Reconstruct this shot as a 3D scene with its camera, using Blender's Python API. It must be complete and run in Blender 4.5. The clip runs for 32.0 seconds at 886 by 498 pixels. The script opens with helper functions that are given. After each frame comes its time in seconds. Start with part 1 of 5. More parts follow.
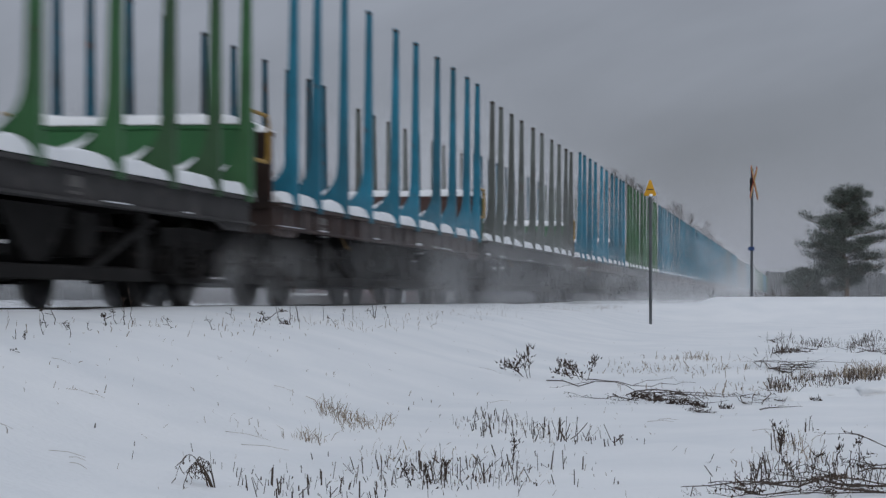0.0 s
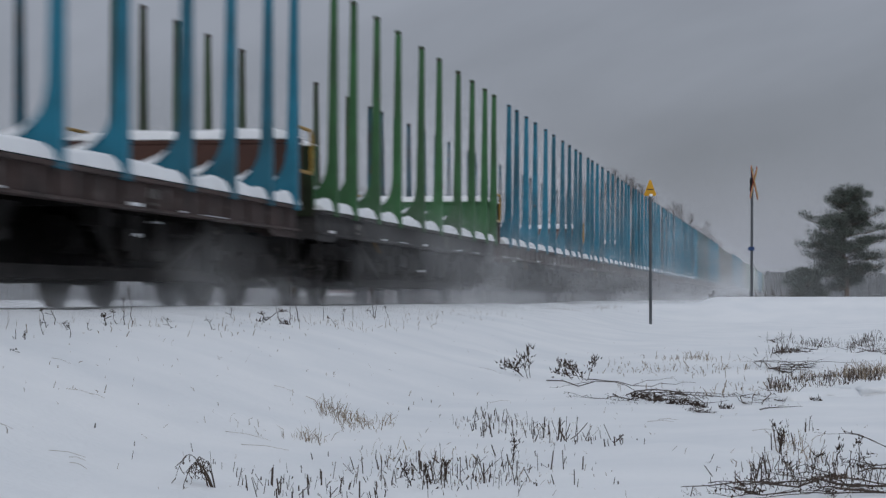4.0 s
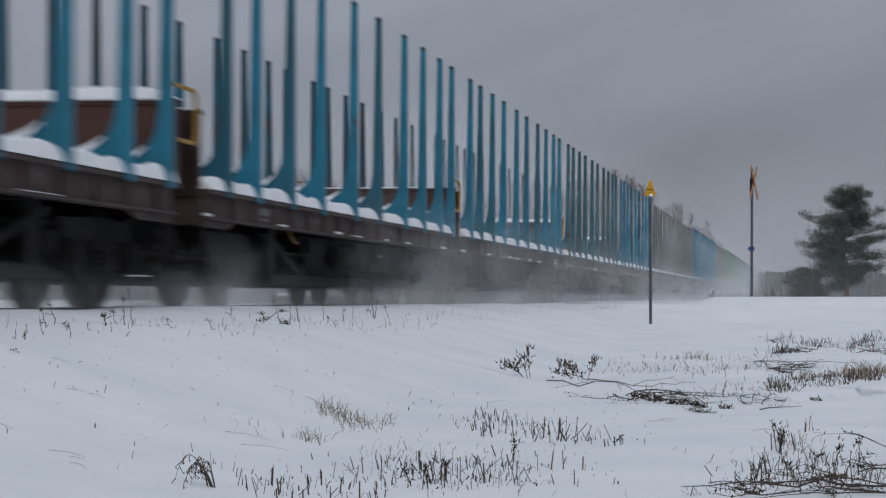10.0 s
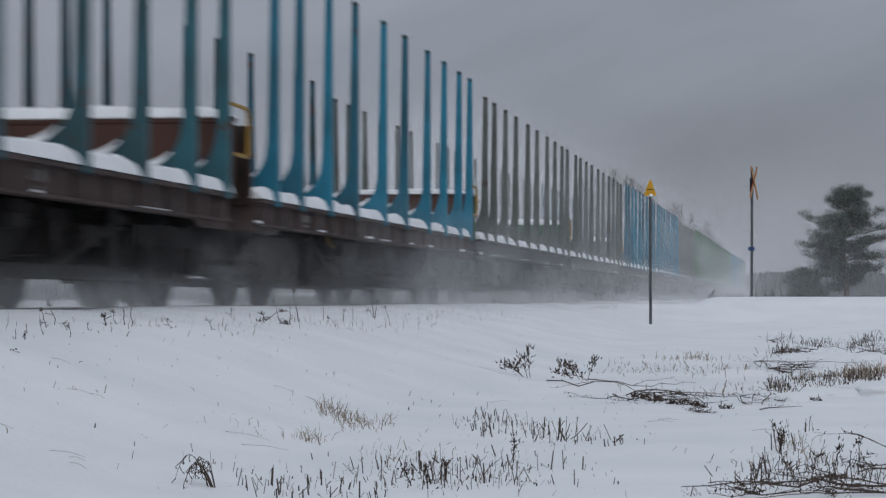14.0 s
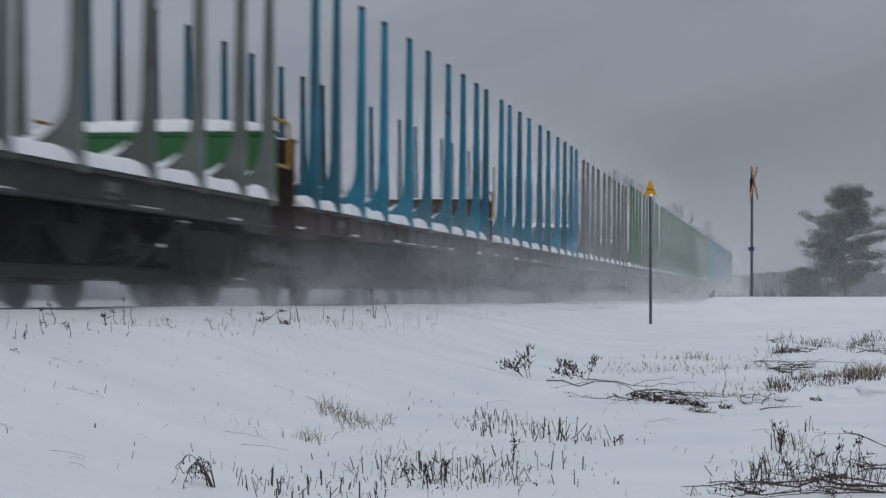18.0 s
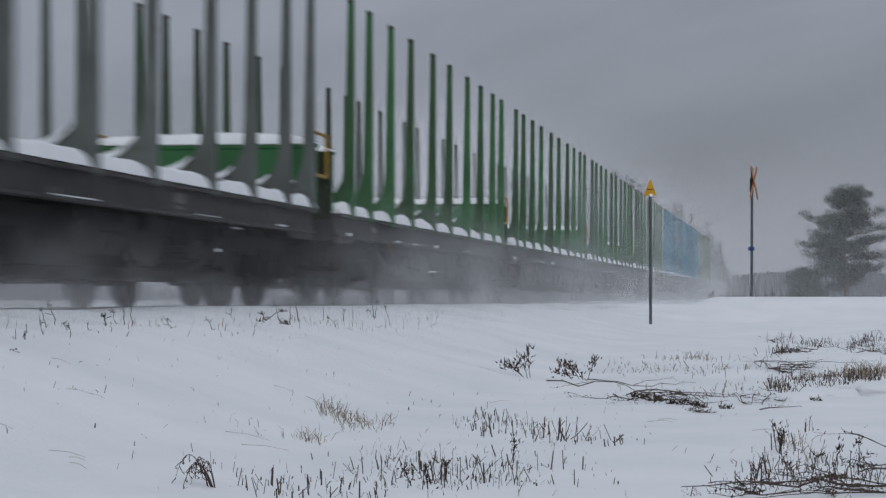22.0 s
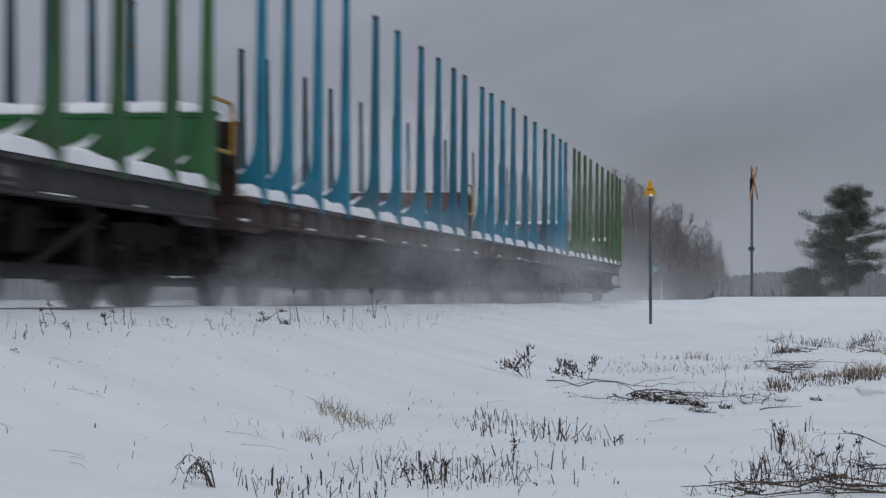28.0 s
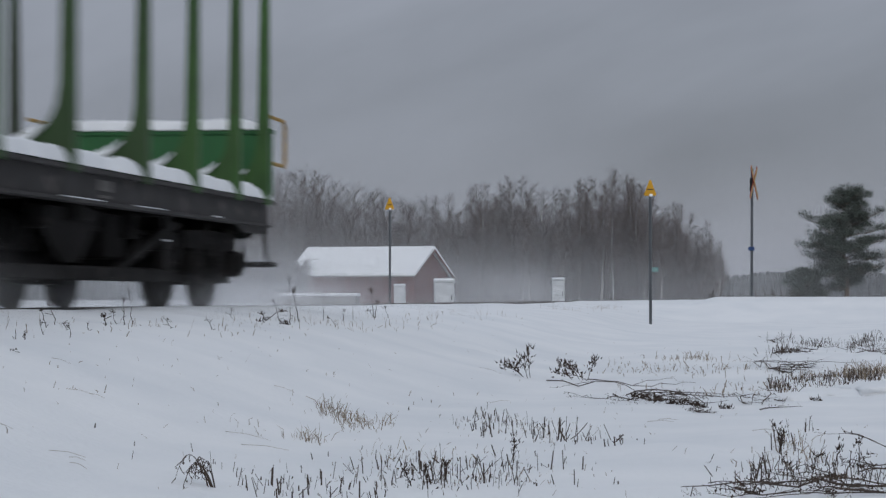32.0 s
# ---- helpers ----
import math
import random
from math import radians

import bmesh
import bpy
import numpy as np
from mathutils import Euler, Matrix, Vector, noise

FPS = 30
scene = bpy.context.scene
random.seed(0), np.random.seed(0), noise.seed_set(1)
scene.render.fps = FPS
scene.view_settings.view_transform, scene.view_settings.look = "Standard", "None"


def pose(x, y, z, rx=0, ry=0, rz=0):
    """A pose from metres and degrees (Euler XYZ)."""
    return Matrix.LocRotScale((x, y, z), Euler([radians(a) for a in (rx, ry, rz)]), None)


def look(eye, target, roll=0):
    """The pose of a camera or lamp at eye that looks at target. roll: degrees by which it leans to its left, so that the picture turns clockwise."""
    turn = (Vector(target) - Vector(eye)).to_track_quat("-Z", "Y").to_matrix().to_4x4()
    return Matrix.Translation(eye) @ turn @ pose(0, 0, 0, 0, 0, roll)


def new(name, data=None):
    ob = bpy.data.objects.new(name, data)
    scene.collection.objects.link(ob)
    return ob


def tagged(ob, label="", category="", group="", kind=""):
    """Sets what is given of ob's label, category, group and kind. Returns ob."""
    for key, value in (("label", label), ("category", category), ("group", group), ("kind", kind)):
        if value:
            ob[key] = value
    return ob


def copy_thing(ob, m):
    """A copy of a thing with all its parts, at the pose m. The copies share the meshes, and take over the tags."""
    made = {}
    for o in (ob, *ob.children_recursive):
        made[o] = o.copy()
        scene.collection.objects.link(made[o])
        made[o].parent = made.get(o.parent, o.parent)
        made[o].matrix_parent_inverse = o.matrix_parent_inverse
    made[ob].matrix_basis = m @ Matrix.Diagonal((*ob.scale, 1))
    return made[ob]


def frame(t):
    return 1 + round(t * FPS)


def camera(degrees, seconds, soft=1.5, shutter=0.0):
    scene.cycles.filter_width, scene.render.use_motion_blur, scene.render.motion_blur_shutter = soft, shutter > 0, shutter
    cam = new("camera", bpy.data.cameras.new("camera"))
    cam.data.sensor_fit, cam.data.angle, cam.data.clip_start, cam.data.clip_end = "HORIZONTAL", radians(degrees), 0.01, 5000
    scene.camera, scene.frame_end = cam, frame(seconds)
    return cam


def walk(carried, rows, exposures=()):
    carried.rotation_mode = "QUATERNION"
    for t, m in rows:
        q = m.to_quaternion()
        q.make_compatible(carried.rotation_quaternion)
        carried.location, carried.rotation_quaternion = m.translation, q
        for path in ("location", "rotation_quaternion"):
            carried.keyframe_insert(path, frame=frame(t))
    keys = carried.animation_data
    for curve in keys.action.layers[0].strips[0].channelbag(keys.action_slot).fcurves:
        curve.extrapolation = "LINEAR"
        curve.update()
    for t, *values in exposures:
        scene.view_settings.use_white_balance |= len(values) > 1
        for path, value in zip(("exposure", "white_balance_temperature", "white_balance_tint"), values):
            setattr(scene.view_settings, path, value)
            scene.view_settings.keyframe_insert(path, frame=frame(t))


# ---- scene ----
# The rails run along +y, the top of the rails is z = 0, the middle of the track x = 0.
TRACK_YAW = 8.548
EYE = (7.15, 0.0, 0.10)
AIM = (EYE[0] - math.sin(radians(TRACK_YAW)), EYE[1] + math.cos(radians(TRACK_YAW)), EYE[2] + math.tan(radians(1.187)))
cam = camera(21.2, 32.0, soft=1.35, shutter=0.85)
walk(cam, [(0.0, look(EYE, AIM)), (32.0, look(EYE, AIM))], exposures=[(0.0, 0.0), (32.0, 0.0)])
scene.cycles.transparent_max_bounces = 96

TRAIN_SPEED = 12.956
WAGON_22_AT_START = 34.54


# ---- world and sun ----
def make_world():
    world = bpy.data.worlds.new("overcast_sky")
    scene.world = world
    world.use_nodes = True
    nt = world.node_tree
    nt.nodes.clear()
    out = nt.nodes.new("ShaderNodeOutputWorld")
    bg = nt.nodes.new("ShaderNodeBackground")
    sky = nt.nodes.new("ShaderNodeTexSky")
    sky.sky_type, sky.sun_disc = "NISHITA", False
    sky.sun_elevation, sky.sun_rotation = radians(14), radians(200)
    co = nt.nodes.new("ShaderNodeTexCoord")
    sep = nt.nodes.new("ShaderNodeSeparateXYZ")
    nt.links.new(co.outputs["Generated"], sep.inputs[0])
    # the brightness of a closed cloud cover grows towards the zenith
    grade = nt.nodes.new("ShaderNodeValToRGB")
    cr = grade.color_ramp
    cr.elements[0].position, cr.elements[0].color = 0.0, (0.191, 0.208, 0.258, 1)
    cr.elements[1].position, cr.elements[1].color = 1.0, (0.60, 0.65, 0.74, 1)
    for p, c in ((0.03, (0.201, 0.219, 0.270, 1)), (0.13, (0.243, 0.261, 0.312, 1)), (0.35, (0.37, 0.40, 0.46, 1))):
        e = cr.elements.new(p)
        e.color = c
    nt.links.new(sep.outputs["Z"], grade.inputs[0])
    mp = nt.nodes.new("ShaderNodeMapping")
    mp.vector_type = "TEXTURE"
    mp.inputs["Scale"].default_value = (0.30, 0.30, 0.085)
    mp.inputs["Rotation"].default_value = (0.0, radians(-20), 0.0)
    nt.links.new(co.outputs["Generated"], mp.inputs[0])
    no = nt.nodes.new("ShaderNodeTexNoise")
    no.inputs["Scale"].default_value, no.inputs["Detail"].default_value = 1.5, 5
    no.inputs["Roughness"].default_value = 0.5
    nt.links.new(mp.outputs[0], no.inputs["Vector"])
    rng = nt.nodes.new("ShaderNodeMapRange")
    rng.inputs["From Min"].default_value, rng.inputs["From Max"].default_value = 0.32, 0.68
    rng.inputs["To Min"].default_value, rng.inputs["To Max"].default_value = 0.86, 1.12
    nt.links.new(no.outputs[0], rng.inputs["Value"])
    mul = nt.nodes.new("ShaderNodeVectorMath")
    mul.operation = "SCALE"
    nt.links.new(grade.outputs[0], mul.inputs[0])
    # the cover is thicker towards +x
    side = nt.nodes.new("ShaderNodeMapRange")
    side.inputs["From Min"].default_value, side.inputs["From Max"].default_value = -0.30, 0.10
    side.inputs["To Min"].default_value, side.inputs["To Max"].default_value = 1.09, 0.94
    nt.links.new(sep.outputs["X"], side.inputs["Value"])
    both = nt.nodes.new("ShaderNodeMath")
    both.operation = "MULTIPLY"
    nt.links.new(rng.outputs[0], both.inputs[0])
    nt.links.new(side.outputs[0], both.inputs[1])
    # a long slate-grey cloud bank low over the fields, fading out towards -x
    tilt = nt.nodes.new("ShaderNodeMath")
    tilt.operation = "MULTIPLY_ADD"
    tilt.inputs[1].default_value, tilt.inputs[2].default_value = -0.15, -0.064
    nt.links.new(sep.outputs["X"], tilt.inputs[0])
    off = nt.nodes.new("ShaderNodeMath")
    off.operation = "ADD"
    nt.links.new(tilt.outputs[0], off.inputs[0])
    nt.links.new(sep.outputs["Z"], off.inputs[1])
    dist = nt.nodes.new("ShaderNodeMath")
    dist.operation = "ABSOLUTE"
    nt.links.new(off.outputs[0], dist.inputs[0])
    core, reach = nt.nodes.new("ShaderNodeMapRange"), nt.nodes.new("ShaderNodeMapRange")
    core.interpolation_type = reach.interpolation_type = "SMOOTHSTEP"
    core.inputs["From Min"].default_value, core.inputs["From Max"].default_value = 0.034, 0.004
    nt.links.new(dist.outputs[0], core.inputs["Value"])
    reach.inputs["From Min"].default_value, reach.inputs["From Max"].default_value = -0.15, 0.0
    reach.inputs["To Max"].default_value = -0.13
    nt.links.new(sep.outputs["X"], reach.inputs["Value"])
    bank = nt.nodes.new("ShaderNodeMath")
    bank.operation = "MULTIPLY_ADD"
    bank.inputs[2].default_value = 1.0
    nt.links.new(core.outputs[0], bank.inputs[0])
    nt.links.new(reach.outputs[0], bank.inputs[1])
    last = nt.nodes.new("ShaderNodeMath")
    last.operation = "MULTIPLY"
    nt.links.new(both.outputs[0], last.inputs[0])
    nt.links.new(bank.outputs[0], last.inputs[1])
    nt.links.new(last.outputs[0], mul.inputs["Scale"])
    thin = nt.nodes.new("ShaderNodeVectorMath")
    thin.operation = "SCALE"
    thin.inputs["Scale"].default_value = 0.006
    nt.links.new(sky.outputs[0], thin.inputs[0])
    add = nt.nodes.new("ShaderNodeVectorMath")
    add.operation = "ADD"
    nt.links.new(mul.outputs[0], add.inputs[0])
    nt.links.new(thin.outputs[0], add.inputs[1])
    nt.links.new(add.outputs[0], bg.inputs["Color"])
    bg.inputs["Strength"].default_value = 1.0
    nt.links.new(bg.outputs[0], out.inputs["Surface"])


make_world()
sun_data = bpy.data.lights.new("sun", "SUN")
sun_data.energy, sun_data.angle, sun_data.color = 0.62, radians(40), (1.0, 0.97, 0.93)
sun = new("sun", sun_data)
sun.matrix_basis = look((0, 0, 50), (-6, 24, 38))


# ---- materials ----
def mat(name, base, base2=None, rough=0.7, metallic=0.0, scale=6.0, bump=0.15, bump_scale=40.0, rust=None, rust_at=0.62,
        stretch=(1, 1, 1), dist=0.01, spec=0.25, grime=None):
    """A surface with variation at two scales, optional wear, optional grime that differs from piece to piece, and fine relief."""
    m = bpy.data.materials.new(name)
    m.use_nodes = True
    nt = m.node_tree
    b = nt.nodes["Principled BSDF"]
    b.inputs["Roughness"].default_value = rough
    b.inputs["Metallic"].default_value = metallic
    b.inputs["Specular IOR Level"].default_value = spec
    co = nt.nodes.new("ShaderNodeTexCoord")
    info = nt.nodes.new("ShaderNodeObjectInfo")
    off = nt.nodes.new("ShaderNodeVectorMath")
    off.operation = "MULTIPLY_ADD"
    off.inputs[1].default_value = stretch
    cmb = nt.nodes.new("ShaderNodeMath")
    cmb.operation = "MULTIPLY"
    cmb.inputs[1].default_value = 37.0
    nt.links.new(info.outputs["Random"], cmb.inputs[0])
    nt.links.new(co.outputs["Object"], off.inputs[0])
    nt.links.new(cmb.outputs[0], off.inputs[2])

    def tex(s, d):
        n = nt.nodes.new("ShaderNodeTexNoise")
        n.inputs["Scale"].default_value, n.inputs["Detail"].default_value = s, d
        nt.links.new(off.outputs[0], n.inputs["Vector"])
        return n
    big, fine = tex(scale, 5), tex(bump_scale, 3)
    mix = nt.nodes.new("ShaderNodeMix")
    mix.data_type = "RGBA"
    b2 = base2 or tuple(c * 0.65 for c in base)
    mix.inputs["A"].default_value, mix.inputs["B"].default_value = (*base, 1), (*b2, 1)
    rng = nt.nodes.new("ShaderNodeMapRange")
    rng.inputs["From Min"].default_value, rng.inputs["From Max"].default_value = 0.35, 0.68
    nt.links.new(big.outputs[0], rng.inputs["Value"])
    nt.links.new(rng.outputs[0], mix.inputs["Factor"])
    last = mix.outputs["Result"]
    if rust:
        wear = tex(scale * 2.3, 8)
        r2 = nt.nodes.new("ShaderNodeMapRange")
        r2.inputs["From Min"].default_value, r2.inputs["From Max"].default_value = rust_at, rust_at + 0.08
        nt.links.new(wear.outputs[0], r2.inputs["Value"])
        m2 = nt.nodes.new("ShaderNodeMix")
        m2.data_type = "RGBA"
        m2.inputs["B"].default_value = (*rust, 1)
        nt.links.new(last, m2.inputs["A"])
        nt.links.new(r2.outputs[0], m2.inputs["Factor"])
        last = m2.outputs["Result"]
    if grime:
        blot = tex(0.9, 4)
        sm = nt.nodes.new("ShaderNodeMath")
        sm.operation = "MULTIPLY_ADD"
        sm.inputs[1].default_value = 0.55
        nt.links.new(info.outputs["Random"], sm.inputs[0])
        nt.links.new(blot.outputs[0], sm.inputs[2])
        r3 = nt.nodes.new("ShaderNodeMapRange")
        r3.inputs["From Min"].default_value, r3.inputs["From Max"].default_value = 0.62, 1.10
        r3.inputs["To Max"].default_value = 0.65
        nt.links.new(sm.outputs[0], r3.inputs["Value"])
        m3 = nt.nodes.new("ShaderNodeMix")
        m3.data_type = "RGBA"
        m3.inputs["B"].default_value = (*grime, 1)
        nt.links.new(last, m3.inputs["A"])
        nt.links.new(r3.outputs[0], m3.inputs["Factor"])
        last = m3.outputs["Result"]
    nt.links.new(last, b.inputs["Base Color"])
    bp = nt.nodes.new("ShaderNodeBump")
    bp.inputs["Strength"].default_value, bp.inputs["Distance"].default_value = bump, dist
    nt.links.new(fine.outputs[0], bp.inputs["Height"])
    nt.links.new(bp.outputs[0], b.inputs["Normal"])
    return m


RUST = (0.07, 0.035, 0.022)
M_SNOW = mat("snow", (0.83, 0.845, 0.865), (0.75, 0.775, 0.805), 0.85, 0, 0.9, 0.35, 22, dist=0.03)
M_SNOW_LOAD = mat("packed_snow", (0.84, 0.86, 0.88), (0.74, 0.76, 0.79), 0.85, 0, 3.0, 0.3, 30, dist=0.02)
M_BLUE = mat("blue_paint", (0.017, 0.178, 0.275), (0.014, 0.125, 0.190), 0.55, 0, 2.2, 0.15, 50, RUST, 0.68, grime=(0.020, 0.050, 0.064))
M_TEAL = mat("dull_teal_paint", (0.026, 0.118, 0.150), (0.024, 0.080, 0.098), 0.6, 0, 2.2, 0.15, 50, RUST, 0.60, grime=(0.030, 0.045, 0.050))
M_BLUE_DULL = mat("greyed_blue_paint", (0.018, 0.105, 0.160), (0.042, 0.052, 0.058), 0.7, 0, 1.6, 0.2, 50, RUST, 0.60, grime=(0.038, 0.042, 0.046))
M_GREEN_DULL = mat("greyed_green_paint", (0.050, 0.085, 0.050), (0.050, 0.058, 0.048), 0.7, 0, 1.6, 0.2, 50, RUST, 0.64, grime=(0.050, 0.050, 0.044))
M_GREEN = mat("green_paint", (0.040, 0.132, 0.050), (0.029, 0.094, 0.036), 0.55, 0, 2.2, 0.15, 50, RUST, 0.68, grime=(0.032, 0.045, 0.030))
M_OLIVE = mat("olive_green_paint", (0.048, 0.115, 0.032), (0.034, 0.082, 0.024), 0.55, 0, 2.2, 0.15, 50, RUST, 0.68, grime=(0.035, 0.055, 0.028))
M_GREY = mat("grey_paint", (0.135, 0.152, 0.146), (0.090, 0.103, 0.096), 0.6, 0, 2.0, 0.15, 50, RUST, 0.66, grime=(0.065, 0.068, 0.066))
M_BROWN = mat("red_brown_paint", (0.075, 0.035, 0.026), (0.050, 0.024, 0.019), 0.65, 0, 1.8, 0.2, 45, (0.09, 0.06, 0.045), 0.62)
M_SILL_BROWN = mat("dusty_brown_frame", (0.066, 0.042, 0.037), (0.034, 0.024, 0.022), 0.75, 0, 2.4, 0.25, 45, (0.115, 0.095, 0.088), 0.60)
M_SILL_GREY = mat("dusty_grey_frame", (0.050, 0.047, 0.047), (0.026, 0.024, 0.024), 0.75, 0, 2.4, 0.25, 45, (0.095, 0.085, 0.080), 0.60)
M_GREEN_BOARD = mat("green_board_paint", (0.030, 0.125, 0.045), (0.024, 0.095, 0.035), 0.5, 0, 1.6, 0.12, 40, (0.05, 0.05, 0.03), 0.70)
M_TIP = mat("worn_stake_end", (0.060, 0.048, 0.044), (0.040, 0.034, 0.032), 0.8, 0, 6, 0.3, 60)
M_UNDER = mat("sooty_running_gear", (0.022, 0.0205, 0.020), (0.011, 0.0103, 0.010), 0.9, 0.0, 3, 0.3, 30, (0.044, 0.040, 0.038), 0.62, spec=0.12)
M_WHEEL = mat("wheel_steel", (0.016, 0.015, 0.015), (0.008, 0.008, 0.008), 0.7, 0.2, 4, 0.2, 40)
M_YELLOW = mat("yellow_rail_paint", (0.36, 0.21, 0.03), (0.24, 0.14, 0.022), 0.5, 0, 6, 0.15, 50, RUST, 0.66)
# board colours darkened for grime and for shade in the gap between wagons
M_GRIME_SHADE_GREEN = mat("grimy_shaded_green_board", (0.020, 0.030, 0.012), (0.010, 0.013, 0.007), 0.8, 0, 2.0, 0.2, 40, (0.03, 0.025, 0.02), 0.62)
M_GRIME_SHADE_BROWN = mat("grimy_shaded_brown_board", (0.030, 0.017, 0.013), (0.014, 0.009, 0.008), 0.8, 0, 2.0, 0.2, 40, (0.035, 0.03, 0.026), 0.62)
M_PALE_GREEN = mat("sea_green_plate", (0.13, 0.27, 0.25), (0.11, 0.22, 0.21), 0.5, 0, 3, 0.05, 40)
M_CONCRETE = mat("weathered_concrete", (0.24, 0.235, 0.23), (0.17, 0.165, 0.16), 0.9, 0, 2, 0.3, 25)
M_LEVER = mat("grimy_yellow_paint", (0.16, 0.09, 0.02), (0.05, 0.035, 0.018), 0.7, 0, 9, 0.2, 50)
M_MARK = mat("faded_white_marking", (0.20, 0.19, 0.18), (0.10, 0.095, 0.09), 0.8, 0, 9, 0.1, 60)
M_RAIL = mat("rail_steel", (0.10, 0.075, 0.060), (0.06, 0.043, 0.034), 0.55, 0.4, 3, 0.2, 30)
M_SIGN = mat("yellow_sign_enamel", (0.62, 0.33, 0.02), (0.52, 0.27, 0.02), 0.4, 0, 4, 0.05, 40)
M_SIGN_FADED = mat("faded_yellow_enamel", (0.44, 0.27, 0.11), (0.36, 0.22, 0.09), 0.5, 0, 4, 0.05, 40)
M_FROSTED = mat("frosted_twigs", (0.20, 0.19, 0.19), (0.12, 0.115, 0.115), 0.9, 0, 1.0, 0.0, 10)
M_SIGN_RED = mat("red_sign_border", (0.30, 0.05, 0.03), (0.24, 0.04, 0.025), 0.4, 0, 4, 0.05, 40)
M_BLACK = mat("black_sign_paint", (0.018, 0.018, 0.02), (0.012, 0.012, 0.013), 0.5, 0, 4, 0.05, 40)
M_POST = mat("galvanised_post", (0.105, 0.115, 0.125), (0.075, 0.082, 0.09), 0.5, 0.3, 4, 0.1, 50)
M_SIGN_BLUE = mat("blue_plate", (0.035, 0.07, 0.17), (0.03, 0.055, 0.14), 0.45, 0, 4, 0.05, 40)
M_CABINET = mat("pale_cabinet_paint", (0.58, 0.60, 0.62), (0.48, 0.50, 0.52), 0.5, 0, 3, 0.05, 40)
M_BARN = mat("red_ochre_boards", (0.115, 0.032, 0.027), (0.08, 0.024, 0.021), 0.85, 0, 1.2, 0.4, 12, stretch=(6, 6, 0.5), dist=0.02)
M_TRIM = mat("white_trim", (0.42, 0.42, 0.41), (0.32, 0.32, 0.31), 0.7, 0, 2, 0.1, 30)
M_BARK = mat("dark_bark", (0.075, 0.062, 0.055), (0.045, 0.037, 0.033), 0.9, 0, 3, 0.5, 14, dist=0.03)
M_BIRCH = mat("birch_bark", (0.36, 0.345, 0.33), (0.14, 0.13, 0.125), 0.85, 0, 1.4, 0.3, 14, stretch=(1, 1, 0.35), dist=0.02)
M_TWIG = mat("twigs", (0.096, 0.070, 0.063), (0.064, 0.048, 0.045), 0.9, 0, 0.7, 0.0, 10)
M_PINE_BARK = mat("pine_bark", (0.10, 0.065, 0.045), (0.06, 0.042, 0.032), 0.9, 0, 3, 0.5, 14, dist=0.03)
M_NEEDLE = mat("pine_needles", (0.070, 0.086, 0.070), (0.044, 0.058, 0.046), 0.7, 0, 1.2, 0.0, 10)
M_WOODS = mat("far_spruce_woods", (0.050, 0.052, 0.055), (0.035, 0.037, 0.040), 0.9, 0, 0.3, 0.0, 10)
M_STALK = mat("dead_brush_stalk", (0.092, 0.070, 0.056), (0.042, 0.031, 0.025), 0.85, 0, 5, 0.0, 30)
M_STRAW = mat("dry_straw", (0.31, 0.25, 0.18), (0.17, 0.13, 0.10), 0.85, 0, 5, 0.0, 30)
M_WEED = mat("withered_weed", (0.060, 0.040, 0.030), (0.032, 0.023, 0.018), 0.85, 0, 5, 0.0, 30)


def mist(name, rx, rz, strength, nscale, floor=0.04):
    """Airborne snow and sheets of stand-in haze: a thin veil that scatters light, densest in its middle and patchy."""
    m = bpy.data.materials.new(name)
    m.use_nodes = True
    nt = m.node_tree
    nt.nodes.clear()
    out = nt.nodes.new("ShaderNodeOutputMaterial")
    mix, both = nt.nodes.new("ShaderNodeMixShader"), nt.nodes.new("ShaderNodeMixShader")
    clear, front, back = nt.nodes.new("ShaderNodeBsdfTransparent"), nt.nodes.new("ShaderNodeBsdfDiffuse"), nt.nodes.new("ShaderNodeBsdfTranslucent")
    for n in (front, back):
        n.inputs["Color"].default_value = (0.90, 0.92, 0.95, 1)
    nt.links.new(front.outputs[0], both.inputs[1])
    nt.links.new(back.outputs[0], both.inputs[2])
    co, info = nt.nodes.new("ShaderNodeTexCoord"), nt.nodes.new("ShaderNodeObjectInfo")
    flat = nt.nodes.new("ShaderNodeVectorMath")
    flat.operation = "MULTIPLY"
    flat.inputs[1].default_value = (1 / rx, 0, 1 / rz)
    nt.links.new(co.outputs["Object"], flat.inputs[0])
    ln = nt.nodes.new("ShaderNodeVectorMath")
    ln.operation = "LENGTH"
    nt.links.new(flat.outputs[0], ln.inputs[0])
    fall = nt.nodes.new("ShaderNodeMapRange")
    fall.interpolation_type = "SMOOTHERSTEP"
    fall.inputs["From Min"].default_value, fall.inputs["From Max"].default_value = 1.0, 0.05
    nt.links.new(ln.outputs["Value"], fall.inputs["Value"])
    sh = nt.nodes.new("ShaderNodeMath")
    sh.operation = "MULTIPLY"
    sh.inputs[1].default_value = 91.0
    nt.links.new(info.outputs["Random"], sh.inputs[0])
    addv = nt.nodes.new("ShaderNodeVectorMath")
    nt.links.new(co.outputs["Object"], addv.inputs[0])
    nt.links.new(sh.outputs[0], addv.inputs[1])
    no = nt.nodes.new("ShaderNodeTexNoise")
    no.inputs["Scale"].default_value, no.inputs["Detail"].default_value = nscale, 6
    no.inputs["Distortion"].default_value = 0.8
    nt.links.new(addv.outputs[0], no.inputs["Vector"])
    pat = nt.nodes.new("ShaderNodeMapRange")
    pat.inputs["From Min"].default_value, pat.inputs["From Max"].default_value = 0.38, 0.66
    pat.inputs["To Min"].default_value, pat.inputs["To Max"].default_value = floor * strength, strength
    nt.links.new(no.outputs[0], pat.inputs["Value"])
